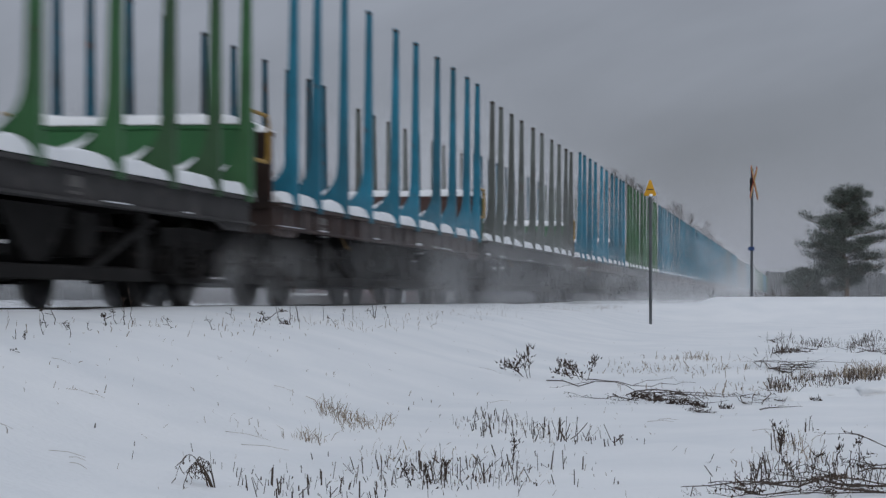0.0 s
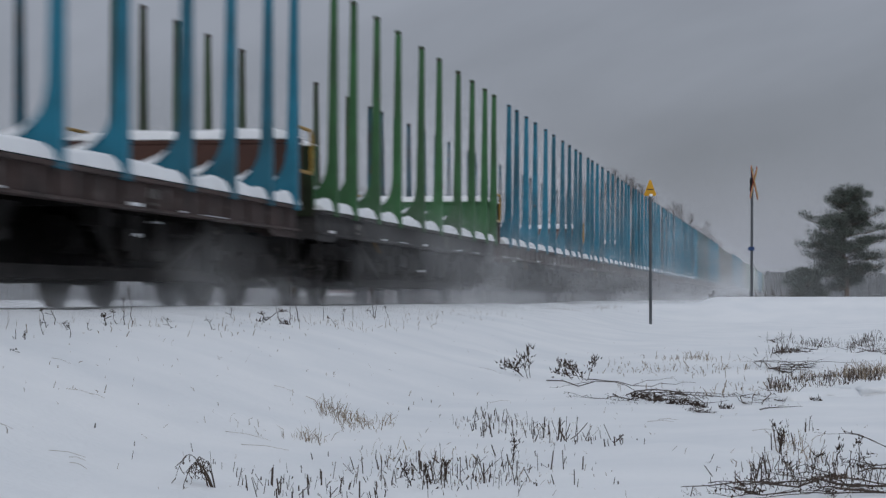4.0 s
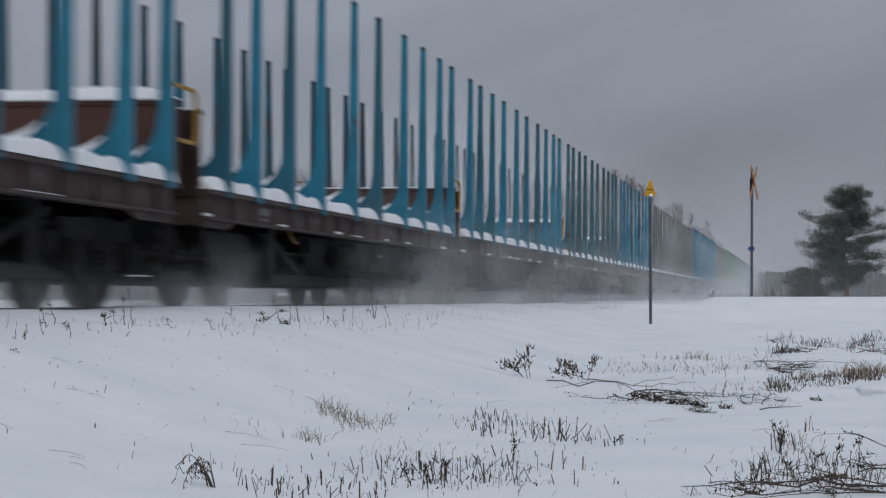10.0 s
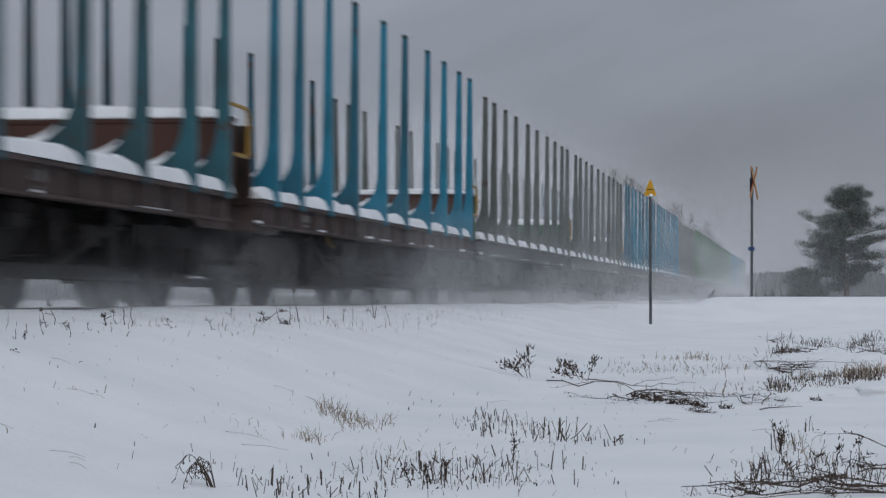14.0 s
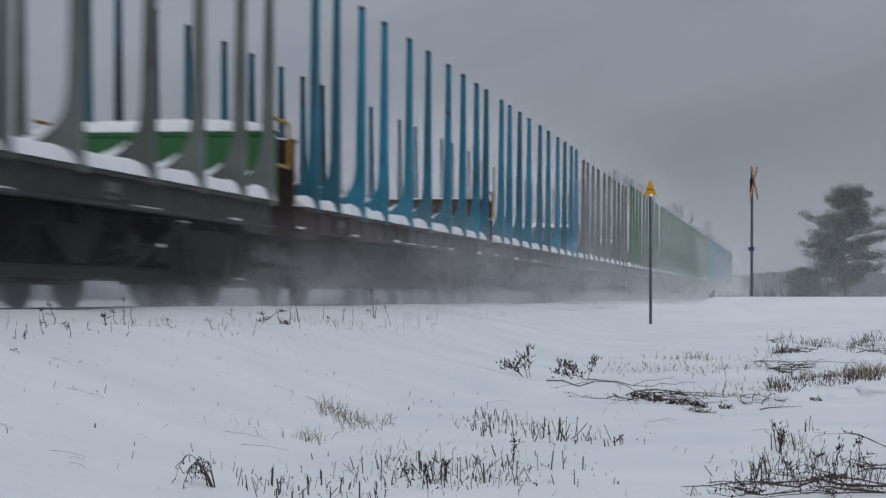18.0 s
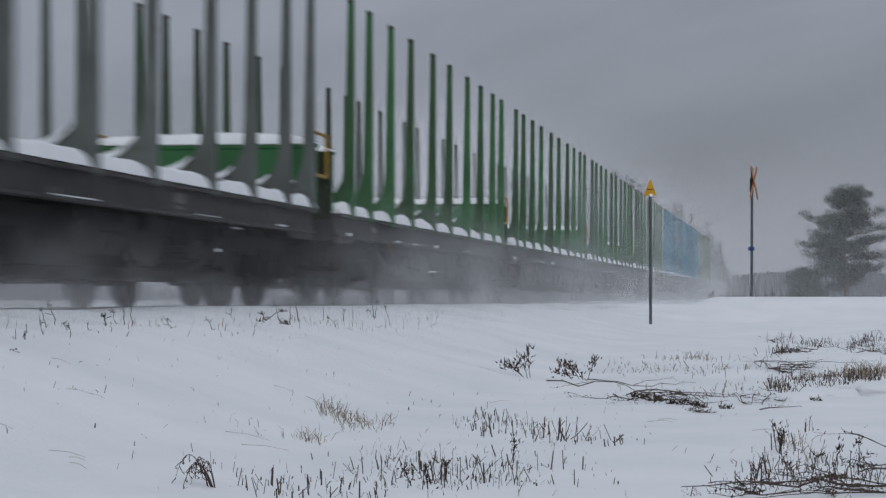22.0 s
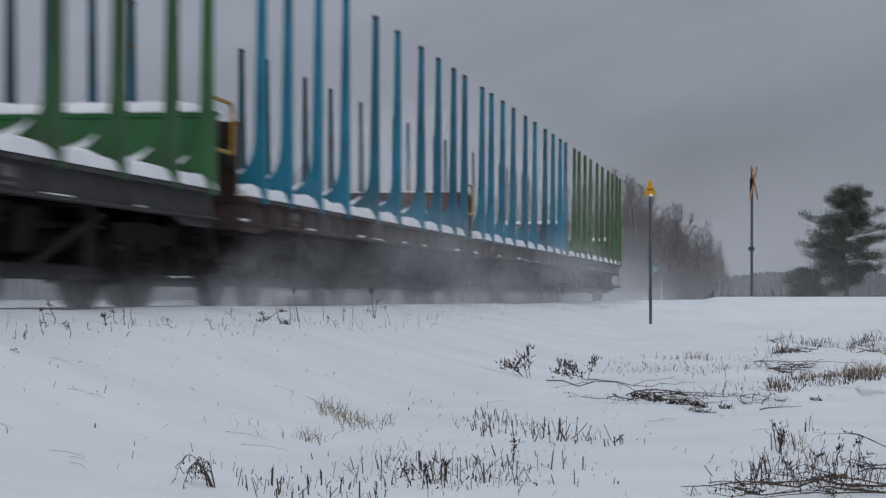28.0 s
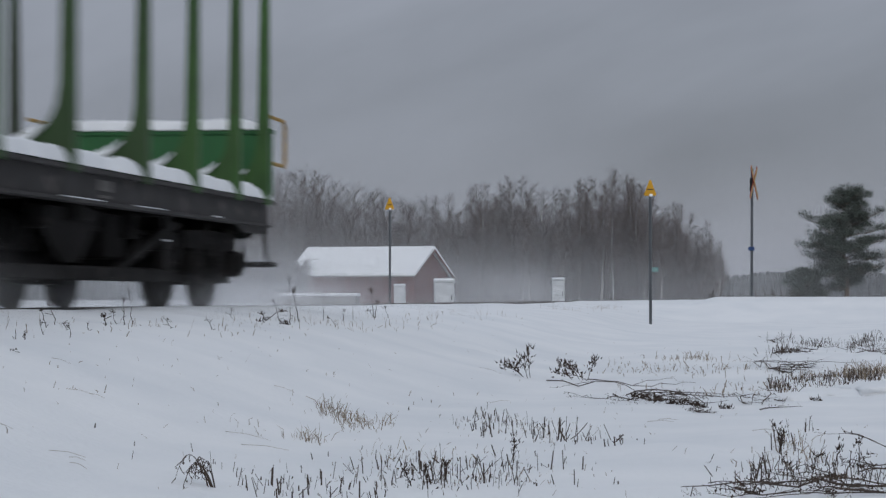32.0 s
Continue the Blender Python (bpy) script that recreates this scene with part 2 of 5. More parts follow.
    a = nt.nodes.new("ShaderNodeMath")
    a.operation = "MULTIPLY"
    nt.links.new(fall.outputs[0], a.inputs[0])
    nt.links.new(pat.outputs[0], a.inputs[1])
    nt.links.new(a.outputs[0], mix.inputs[0])
    nt.links.new(clear.outputs[0], mix.inputs[1])
    nt.links.new(both.outputs[0], mix.inputs[2])
    nt.links.new(mix.outputs[0], out.inputs["Surface"])
    return m


M_DUST_LOW = mist("whirled_up_snow", 1.7, 0.34, 0.26, 1.1, 0.40)
M_DUST_PUFF = mist("puff_of_snow", 1.5, 0.75, 0.15, 1.5, 0.0)
M_DUST_SKIRT = mist("snow_blown_from_the_wheels", 1.3, 0.45, 0.12, 1.3, 0.20)
M_DUST_MID = mist("billowing_snow_dust", 2.8, 1.3, 0.15, 1.1, 0.15)
M_DUST_TALL = mist("hanging_snow_dust", 3.6, 3.6, 0.165, 0.45)
M_DUST_DRIFT = mist("snow_drifting_off_the_line", 4.0, 1.2, 0.04, 0.6, 0.3)
M_DUST_HIGH = mist("high_snow_haze", 7.0, 5.5, 0.25, 0.3, 0.35)
# haze over the far fields, laid on upright translucent sheets
M_HAZE = mist("wide_haze_sheet", 150.0, 22.0, 0.145, 0.03, 0.3)
M_HAZE_NEAR = mist("near_haze_sheet", 60.0, 18.0, 0.17, 0.04, 0.3)
# thicker haze for a while, on sheets that get moved in
M_HAZE_MOVING = mist("moving_snow_haze", 60.0, 12.0, 0.085, 0.05, 0.55)
M_HAZE_BARN = mist("snow_haze_over_the_farm", 20.0, 7.5, 0.09, 0.10, 0.6)
M_HAZE_LOW = mist("low_haze_sheet", 60.0, 5.0, 0.19, 0.07, 0.4)


# ---- mesh helpers ----
def smooth(a, b, t):
    t = min(1.0, max(0.0, (t - a) / (b - a)))
    return t * t * (3 - 2 * t)


def mesh_of(name, verts, faces, materials, idx=None, soft=False):
    me = bpy.data.meshes.new(name)
    me.from_pydata(verts, [], faces)
    for m in materials:
        me.materials.append(m)
    if idx is not None:
        me.polygons.foreach_set("material_index", idx)
    if soft:
        me.polygons.foreach_set("use_smooth", [True] * len(faces))
    me.update()
    return me


def part(name, bm, material, parent, label="", at=None):
    """One mesh object under a thing or a part, from a bmesh or a ready mesh."""
    if isinstance(bm, bpy.types.Mesh):
        me = bm
    else:
        me = bpy.data.meshes.new(name)
        bm.to_mesh(me)
        bm.free()
        for m in (material if isinstance(material, (list, tuple)) else [material]):
            me.materials.append(m)
    ob = new(name, me)
    ob.parent = parent
    if at is not None:
        ob.matrix_basis = at
    if label:
        tagged(ob, label)
    return ob


def thing(name, label, category, group="", kind="", at=None):
    ob = tagged(new(name), label, category, group, kind)
    if at is not None:
        ob.matrix_basis = at
    return ob


def box(bm, x0, x1, y0, y1, z0, z1, bevel=0.0, mi=0):
    m = Matrix.Translation(((x0 + x1) / 2, (y0 + y1) / 2, (z0 + z1) / 2)) @ Matrix.Diagonal((abs(x1 - x0), abs(y1 - y0), abs(z1 - z0), 1))
    vs = bmesh.ops.create_cube(bm, size=1, matrix=m)["verts"]
    fs = {f for v in vs for f in v.link_faces}
    for f in fs:
        f.material_index = mi
    if bevel:
        es = {e for v in vs for e in v.link_edges}
        bmesh.ops.bevel(bm, geom=list(es), offset=bevel, segments=1, affect="EDGES")


def rod(bm, p, q, r, r2=None, seg=8):
    p, q = Vector(p), Vector(q)
    d = q - p
    m = Matrix.Translation((p + q) / 2) @ d.to_track_quat("Z", "Y").to_matrix().to_4x4()
    bmesh.ops.create_cone(bm, cap_ends=True, segments=seg, radius1=r, radius2=r if r2 is None else r2, depth=d.length, matrix=m)


def bent_rod(bm, pts, r, seg=6):
    for p, q in zip(pts, pts[1:]):
        rod(bm, p, q, r, seg=seg)
    for p in pts[1:-1]:
        bmesh.ops.create_uvsphere(bm, u_segments=seg, v_segments=4, radius=r, matrix=Matrix.Translation(p))


def poly(bm, pts, along, t, origin=(0, 0, 0)):
    """Extrudes a closed outline (u, z) along 'x' or 'y' from -t/2 to t/2."""
    ox, oy, oz = origin
    rows = []
    for s in (-t / 2, t / 2):
        rows.append([bm.verts.new((ox + u, oy + s, oz + z) if along == "y" else (ox + s, oy + u, oz + z)) for u, z in pts])
    n = len(pts)
    fa = [bm.faces.new(rows[0]), bm.faces.new(rows[1][::-1])]
    for i in range(n):
        fa.append(bm.faces.new((rows[0][i], rows[1][i], rows[1][(i + 1) % n], rows[0][(i + 1) % n])))
    bmesh.ops.recalc_face_normals(bm, faces=fa)


class Sticks:
    """Many thin three-sided sticks gathered in one mesh."""
    def __init__(self):
        self.v, self.f, self.k = [], [], []

    def add(self, p, q, r0, r1, mi=0):
        p, q = Vector(p), Vector(q)
        d = (q - p)
        if d.length < 1e-6:
            return
        a = d.orthogonal().normalized()
        b = d.normalized().cross(a)
        n = len(self.v)
        for c, r in ((p, r0), (q, r1)):
            for k in range(3):
                w = 2.0944 * k
                self.v.append(tuple(c + a * (r * math.cos(w)) + b * (r * math.sin(w))))
        for k in range(3):
            j = (k + 1) % 3
            self.f.append((n + k, n + j, n + 3 + j, n + 3 + k))
            self.k.append(mi)

    def blade(self, p, q, w, mi=0):
        p, q = Vector(p), Vector(q)
        a = (q - p).orthogonal().normalized() * w
        n = len(self.v)
        self.v += [tuple(p - a), tuple(p + a), tuple(q)]
        self.f.append((n, n + 1, n + 2))
        self.k.append(mi)

    def mesh(self, name, *materials):
        return mesh_of(name, self.v, self.f, materials, self.k)


# ---- the ground ----
def ground_z(x, y):
    dep = -0.66 + 0.20 * smooth(14, 48, y) + 0.12 * smooth(66, 110, y)
    if x >= 0:
        bare = smooth(42, 46, y) * (1 - smooth(57, 61, y))
        z = -0.05 + 0.058 * (smooth(0.85, 0.97, x) * (1 - bare) + bare * smooth(1.2, 1.9, x)) - 0.118 * smooth(1.4, 2.6, x) + (dep + 0.11) * smooth(2.3, 5.0, x)
        z += 0.10 * smooth(7.5, 11, x) * smooth(14, 24, y)
    else:
        z = -0.05 - 0.06 * smooth(1.3, 2.6, -x) - 0.36 * smooth(2.4, 6.0, -x)
    r = smooth(53.0, 57.0, y) * (1 - smooth(62.5, 67, y))
    top = -0.05 + 0.18 * smooth(4.5, 5.25, x) if x > 0 else -0.05 - 0.10 * smooth(2, 8, -x)
    return z + (top - z) * r * smooth(0.9, 1.2, abs(x))


def snow_z(x, y):
    """The ground with its drifts and small lumps."""
    z = ground_z(x, y)
    calm = 0.25 + 0.75 * smooth(1.5, 3.5, abs(x))
    road = 1 - 0.93 * smooth(53, 57, y) * (1 - smooth(62, 67, y))
    near = (1 - smooth(60, 140, y)) * smooth(0.9, 1.6, abs(x))
    z += near * calm * road * (0.045 * noise.noise((x * 0.55, y * 0.30, 1.3)) + 0.022 * noise.noise((x * 1.9 + y * 0.6, y * 0.9, 7.7)) + 0.009 * noise.noise((x * 5, y * 3, 3.1)) + 0.004 * noise.noise((x * 13, y * 9, 5.1)))
    # wind-packed ridges that run slantwise down the slope
    z += near * calm * road * 0.034 * max(0.0, noise.noise((x * 1.1 - y * 0.35, y * 0.22 + x * 0.1, 13.0))) ** 0.8
    if 0.8 < x < 2.0 and y < 140:
        z += 0.022 * noise.noise((0.3, y * 0.35, 5.0)) * smooth(0.8, 1.0, x) * (1 - smooth(1.4, 2.0, x))
    rough = smooth(6.2, 7.0, x) * smooth(14, 17, y) * (1 - smooth(40, 48, y))
    z += rough * 0.07 * max(0, noise.noise((x * 1.4, y * 0.9, 21.0)) + 0.1)
    return z


def spaced(stops):
    out = []
    for a, b, s in stops:
        n = max(1, round((b - a) / s))
        out += [a + (b - a) * i / n for i in range(n)]
    return out + [stops[-1][1]]


def make_ground():
    xs = spaced([(-2500, -400, 300), (-400, -60, 40), (-60, -12, 4), (-12, -3, 0.8), (-3, -1, 0.25), (-1, 0.8, 0.2), (0.8, 9, 0.09), (9, 14, 0.5), (14, 60, 5), (60, 400, 40), (400, 2500, 300)])
    ys = spaced([(-300, -20, 20), (-20, 5, 1.5), (5, 26, 0.10), (26, 70, 0.35), (70, 150, 2.5), (150, 500, 25), (500, 4000, 250)])
    nx = len(xs)
    verts = [(x, y, snow_z(x, y)) for y in ys for x in xs]
    faces = [(j * nx + i, j * nx + i + 1, (j + 1) * nx + i + 1, (j + 1) * nx + i) for j in range(len(ys) - 1) for i in range(nx - 1)]
    tagged(new("ground", mesh_of("ground", verts, faces, [M_SNOW], soft=True)), "snow-covered embankment, ditch and open field", "ground", kind="structure")


make_ground()


def make_rails():
    prof = [(-0.07, -0.15), (0.07, -0.15), (0.07, -0.135), (0.012, -0.12), (0.012, -0.045), (0.036, -0.03), (0.036, -0.004), (0.030, 0.0), (-0.030, 0.0), (-0.036, -0.004), (-0.036, -0.03), (-0.012, -0.045), (-0.012, -0.12), (-0.07, -0.135)]
    for s in (-0.8, 0.8):
        bm = bmesh.new()
        poly(bm, prof, "y", 1400.0, (s, 640.0, 0))
        ob = part("rail", bm, M_RAIL, None)
        tagged(ob, "long rusty steel rail half sunk in snow", "rail", "rails of the track", "structure")


make_rails()


# ---- the log wagons ----
STAKE_Y = (-7.86, -6.53, -4.81, -3.06, -0.905, 0.905, 3.06, 4.81, 6.53, 7.86)
DECK_Z, FRONT, REAR = 1.17, -8.66, 8.24
BOGIE_Y, AXLE, WHEEL_R = 6.70, 0.88, 0.46


def fillet(w, h, a, n=7):
    """Points of a quarter curve, w wide and h high, from the foot inwards up to the upright."""
    return [(a - w + w * math.sin(math.pi / 2 * i / n), h - h * math.cos(math.pi / 2 * i / n)) for i in range(n + 1)]


def stake_mesh(side, top):
    """An upright that tapers towards its worn top, with a curved foot towards the middle of the wagon."""
    bm = bmesh.new()
    h = top
    out = [(1.462, -0.05), (1.462, 0.45), (1.448, h - 0.06), (1.378, h - 0.06), (1.335, 0.64)]
    cur = [(x, z + 0.125) for x, z in fillet(0.55, 0.46, 1.325)][::-1]
    pts = out + cur + [(0.75, 0.06), (1.24, 0.06), (1.30, -0.004)]
    poly(bm, [(side * u, z) for u, z in pts], "y", 0.05)
    for y in (-0.05, 0.05):
        poly(bm, [(side * u, z) for u, z in [(1.463, -0.06), (1.463, 0.5), (1.450, h - 0.06), (1.405, h - 0.06), (1.385, 0.5), (1.37, -0.004), (1.445, -0.06)]], "y", 0.03, (0, y, 0))
    poly(bm, [(side * u, z) for u, z in [(1.466, -0.06), (1.466, 0.5), (1.454, h - 0.06), (1.442, h - 0.06), (1.452, 0.5), (1.452, -0.06)]], "y", 0.115)
    box(bm, side * 1.375, side * 1.456, -0.062, 0.062, h - 0.06, h, 0.012, 1)
    box(bm, side * 1.443, side * 1.472, -0.07, 0.07, -0.045, 0.02, 0.006, 0)
    me = bpy.data.meshes.new("stake")
    bm.to_mesh(me)
    bm.free()
    return me


def wheelset_mesh():
    bm = bmesh.new()
    for s in (-1, 1):
        rings = []
        prof = [(0.66, 0.07), (0.69, 0.14), (0.725, 0.15), (0.74, 0.36), (0.722, 0.40), (0.722, 0.488), (0.75, 0.492), (0.76, 0.463), (0.85, 0.455), (0.855, 0.40), (0.80, 0.37), (0.78, 0.17), (0.83, 0.14), (0.83, 0.09)]
        for k in range(28):
            a = 2 * math.pi * k / 28
            rings.append([bm.verts.new((s * x, r * math.cos(a), r * math.sin(a))) for x, r in prof])
        for k in range(28):
            r0, r1 = rings[k], rings[(k + 1) % 28]
            for i in range(len(prof) - 1):
                bm.faces.new((r0[i], r0[i + 1], r1[i + 1], r1[i]))
    rod(bm, (-1.08, 0, 0), (1.08, 0, 0), 0.075, seg=12)
    for k in range(6):
        a = k * math.pi / 3
        for s in (-1, 1):
            box(bm, s * 0.775, s * 0.80, 0.26 * math.cos(a) - 0.03, 0.26 * math.cos(a) + 0.03, 0.26 * math.sin(a) - 0.03, 0.26 * math.sin(a) + 0.03)
    bmesh.ops.recalc_face_normals(bm, faces=bm.faces)
    me = bpy.data.meshes.new("wheelset")
    bm.to_mesh(me)
    bm.free()
    me.materials.append(M_WHEEL)
    return me


def bogie(parent, y, wheel_me):
    bm = bmesh.new()
    for s in (-1, 1):
        side = [(-1.28, 0.50), (-1.10, 0.70), (-0.60, 0.74), (-0.35, 0.80), (0.35, 0.80), (0.60, 0.74), (1.10, 0.70), (1.28, 0.50), (1.22, 0.38), (1.02, 0.56), (0.78, 0.56), (0.62, 0.34), (0.40, 0.24), (-0.40, 0.24), (-0.62, 0.34), (-0.78, 0.56), (-1.02, 0.56), (-1.22, 0.38)]
        poly(bm, side, "x", 0.10, (s * 1.03, 0, 0))
        poly(bm, [(u * 0.98, 0.80 + (z - 0.80) * 0.25) for u, z in side[1:7]] + [(1.05, 0.60), (-1.05, 0.60)], "x", 0.17, (s * 1.03, 0, 0))
        box(bm, s * 0.60, s * 0.80, -1.05, -0.98, 0.30, 0.62, 0.01)
        box(bm, s * 0.60, s * 0.80, 0.98, 1.05, 0.30, 0.62, 0.01)
    box(bm, -1.12, 1.12, -0.22, 0.22, 0.52, 0.76, 0.03)
    for e in (-1.30, 1.30):
        box(bm, -1.05, 1.05, e - 0.04, e + 0.04, 0.36, 0.58, 0.01)
    b = part("bogie", bm, M_UNDER, parent, "sooty black two-axle bogie", pose(0, y, 0))
    for a in (-AXLE, AXLE):
        part("wheelset", wheel_me, None, b, at=pose(0, a, WHEEL_R))
        for s in (-1, 1):
            bm = bmesh.new()
            box(bm, s * 1.00, s * 1.20, a - 0.15, a + 0.15, 0.33, 0.60, 0.03)
            rod(bm, (s * 1.20, a, WHEEL_R), (s * 1.235, a, WHEEL_R), 0.10, seg=12)
            part("axle_box", bm, M_UNDER, b)
    for s in (-1, 1):
        bm = bmesh.new()
        box(bm, s * 0.90, s * 0.98, -1.34, 1.34, 0.26, 0.40, 0.012)
        for a in (-0.42, 0.42):
            box(bm, s * 0.60, s * 0.96, a - 0.10, a + 0.10, 0.24, 0.58, 0.02)
        part("brake_rigging", bm, M_UNDER, b, "dark brake beam hung between the wheels")
        for a in (-0.18, 0.18):
            bm = bmesh.new()
            for k in range(5):
                bmesh.ops.create_cone(bm, cap_ends=True, segments=10, radius1=0.075, radius2=0.075, depth=0.028, matrix=Matrix.Translation((s * 1.10, a, 0.36 + 0.055 * k)))
            rod(bm, (s * 1.10, a, 0.30), (s * 1.10, a, 0.66), 0.05)
            part("spring", bm, M_UNDER, b)
    return b


def lumpy(bm, rows, n, mi=0):
    """Faces over rows of n points each."""
    for r0, r1 in zip(rows, rows[1:]):
        for i in range(n - 1):
            f = bm.faces.new((r0[i], r0[i + 1], r1[i + 1], r1[i]))
            f.smooth = True
            f.material_index = mi


def snow_bay(y0, y1, seed):
    """Snow on the deck between two bolsters: humps along both edges, drooping a little over the sill."""
    bm = bmesh.new()
    nx, ny = 35, 11
    rows = []
    for j in range(ny):
        v = j / (ny - 1)
        y = y0 + (y1 - y0) * v
        bow = min(1.0, 0.62 + 3.0 * v, 0.55 + 4.0 * (1 - v)) * (0.92 + 0.25 * v)
        row = []
        for i in range(nx):
            u = -1 + 2 * i / (nx - 1)
            x = 1.435 * math.copysign(1 - (1 - abs(u)) ** 1.35, u)
            edge = min(1.0, (1 - abs(u)) / 0.10) ** 0.38
            h = 0.090 + 0.040 * math.exp(-((abs(u) - 0.90) / 0.14) ** 2) + 0.05 * noise.noise((x * 2.2, y * 1.7 + seed * 9.1, seed))
            row.append(bm.verts.new((x, y, DECK_Z + 0.004 + max(0.0, h) * bow * edge)))
        rows.append(row)
    lumpy(bm, rows, nx)
    base = [[bm.verts.new((v.co.x, v.co.y, DECK_Z + 0.004)) for v in r] for r in rows]
    ring = lambda g: g[0][:] + [r[-1] for r in g[1:]] + g[-1][-2::-1] + [r[0] for r in g[-2:0:-1]]
    a, b = ring(rows), ring(base)
    for i in range(len(a)):
        j = (i + 1) % len(a)
        bm.faces.new((a[i], b[i], b[j], a[j]))
    return bm


def snow_crescent(side):
    """Snow lying in the curved foot of a stake."""
    bm = bmesh.new()
    rows = []
    cur = [(0.20, 0.124), (0.45, 0.124), (0.66, 0.124)] + [(x - 0.004, z + 0.124) for x, z in fillet(0.55, 0.46, 1.325, 8)][:6]
    for (x, z), t in zip(cur, (0.020, 0.048, 0.064, 0.072, 0.074, 0.068, 0.054, 0.032, 0.008)):
        rows.append([bm.verts.new((side * x, -0.080, z - 0.01))] + [bm.verts.new((side * (x - t * 0.35 * (z - 0.124) / 0.2), w, z + t)) for w in (-0.05, 0.05)] + [bm.verts.new((side * x, 0.080, z - 0.01))])
    lumpy(bm, rows, 4)
    bm.faces.new(rows[0])
    bm.faces.new(rows[-1][::-1])
    me = bpy.data.meshes.new("snow_crescent")
    bm.to_mesh(me)
    bm.free()
    me.materials.append(M_SNOW_LOAD)
    return me


def end_board(parent, y, face, m_board, bare, seed):
    """The head wall across a wagon's end, ribbed outside, with snow along its top unless it is bare."""
    bm = bmesh.new()
    hw = 1.42 if face > 0 else 1.33
    box(bm, -hw, hw, y - 0.025, y + 0.025, DECK_Z + 0.02, 1.90, 0.008)
    b = part("end_board", bm, m_board, parent)
    for x in (0.06 - hw, -0.70, 0.0, 0.70, hw - 0.06):
        bm = bmesh.new()
        box(bm, x - 0.05, x + 0.05, y + face * 0.027, y + face * 0.085, DECK_Z + 0.0, 1.90, 0.01)
        part("rib", bm, m_board, b)
    bm = bmesh.new()
    box(bm, -hw - 0.02, hw + 0.02, y - 0.04, y + 0.04, 1.902, 1.955, 0.01)
    part("top_rail", bm, m_board, b)
    bm = bmesh.new()
    rows = []
    n = 30
    for i in range(n):
        x = (hw + 0.01) * (2 * i / (n - 1) - 1)
        h = (0.020 if bare else 0.135) * (0.85 + 0.25 * noise.noise((x * 1.6, seed, 4.4))) * min(1.0, 5 * (1 - abs(x) / (hw + 0.04)))
        if bare and noise.noise((x * 2.1, seed * 3.3, 8.8)) < -0.1:
            h = 0.003
        rows.append([bm.verts.new((x, y + w, 1.957 + h * k)) for w, k in ((-0.055, 0.0), (-0.045, 0.75), (0.0, 1.0), (0.045, 0.75), (0.055, 0.0))])
    lumpy(bm, rows, 5)
    bm.faces.new(rows[0])
    bm.faces.new(rows[-1][::-1])
    part("snow_cap", bm, M_SNOW_LOAD, b, "strip of snow along the top")
    # thin sheet whose dark colour holds grime plus the shade between two wagons
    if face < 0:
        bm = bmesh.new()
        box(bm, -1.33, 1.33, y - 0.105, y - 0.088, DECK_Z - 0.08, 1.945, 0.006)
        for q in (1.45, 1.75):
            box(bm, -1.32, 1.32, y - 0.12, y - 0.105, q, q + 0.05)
        part("outer_sheet", bm, M_GRIME_SHADE_BROWN if m_board == M_BROWN else M_GRIME_SHADE_GREEN, b, "outer sheet coloured dark for grime and the gap's shade")
    return b


# the far row of uprights takes a duller, greyer paint than the near row
DULL_FAR_SIDE = {M_BLUE: M_BLUE_DULL, M_TEAL: M_BLUE_DULL, M_GREEN: M_GREEN_DULL, M_OLIVE: M_GREEN_DULL}


def make_wagon(stakes, board, sill, bare, seed, label):
    w = thing("log_wagon", label, "railway wagon", "wagons of the passing log train")
    rnd = random.Random(seed)
    # the two long side sills with flanges, stiffeners and pockets
    for s in (-1, 1):
        bm = bmesh.new()
        box(bm, s * 1.335, s * 1.36, FRONT, REAR, 0.89, 1.15)
        box(bm, s * 1.24, s * 1.44, FRONT, REAR, 1.125, 1.165, 0.006)
        box(bm, s * 1.27, s * 1.41, FRONT, REAR, 0.875, 0.905, 0.006)
        y = FRONT + 0.25
        while y < REAR - 0.1 and sill == M_SILL_BROWN:
            box(bm, s * 1.36, s * 1.385, y - 0.012, y + 0.012, 0.905, 1.125)
            y += 0.945
        for e in (FRONT, REAR):
            k = -1 if e > 0 else 1
            poly(bm, [(e, 0.89), (e + k * 1.5, 0.89), (e + k * 1.1, 0.80), (e, 0.80)], "x", 0.025, (s * 1.345, 0, 0))
        o = part("side_sill", bm, sill, w)
        for yy, wd, hg in ((-6.1, 0.42, 0.08), (1.9, 0.34, 0.09)):
            bm = bmesh.new()
            box(bm, s * 1.361, s * 1.366, yy, yy + wd, 1.00, 1.00 + hg)
            box(bm, s * 1.361, s * 1.366, yy + 0.05, yy + wd * 0.8, 0.94, 0.965)
            part("marking", bm, M_MARK, o, "faded white lettering bars")
        # a thin ledge of snow on the lower flange, in stretches
        y = FRONT + rnd.uniform(0, 1.2)
        while y < REAR - 1.0:
            long = rnd.random() < 0.35
            ln = rnd.uniform(0.5, 1.3) if long else rnd.uniform(0.06, 0.30)
            bm = bmesh.new()
            box(bm, s * 1.362, s * 1.408, y, y + ln, 0.907, 0.907 + (rnd.uniform(0.007, 0.012) if long else rnd.uniform(0.012, 0.034)), 0.003)
            part("ledge_snow", bm, M_SNOW_LOAD, o)
            y += ln + rnd.uniform(0.5, 3.6)
    bm = bmesh.new()
    box(bm, -1.24, 1.24, FRONT, REAR, 1.10, 1.16, 0.01)
    for y in (FRONT + 0.06, REAR - 0.06):
        box(bm, -1.335, 1.335, y - 0.06, y + 0.06, 0.82, 1.10, 0.01)
    part("deck", bm, sill, w)
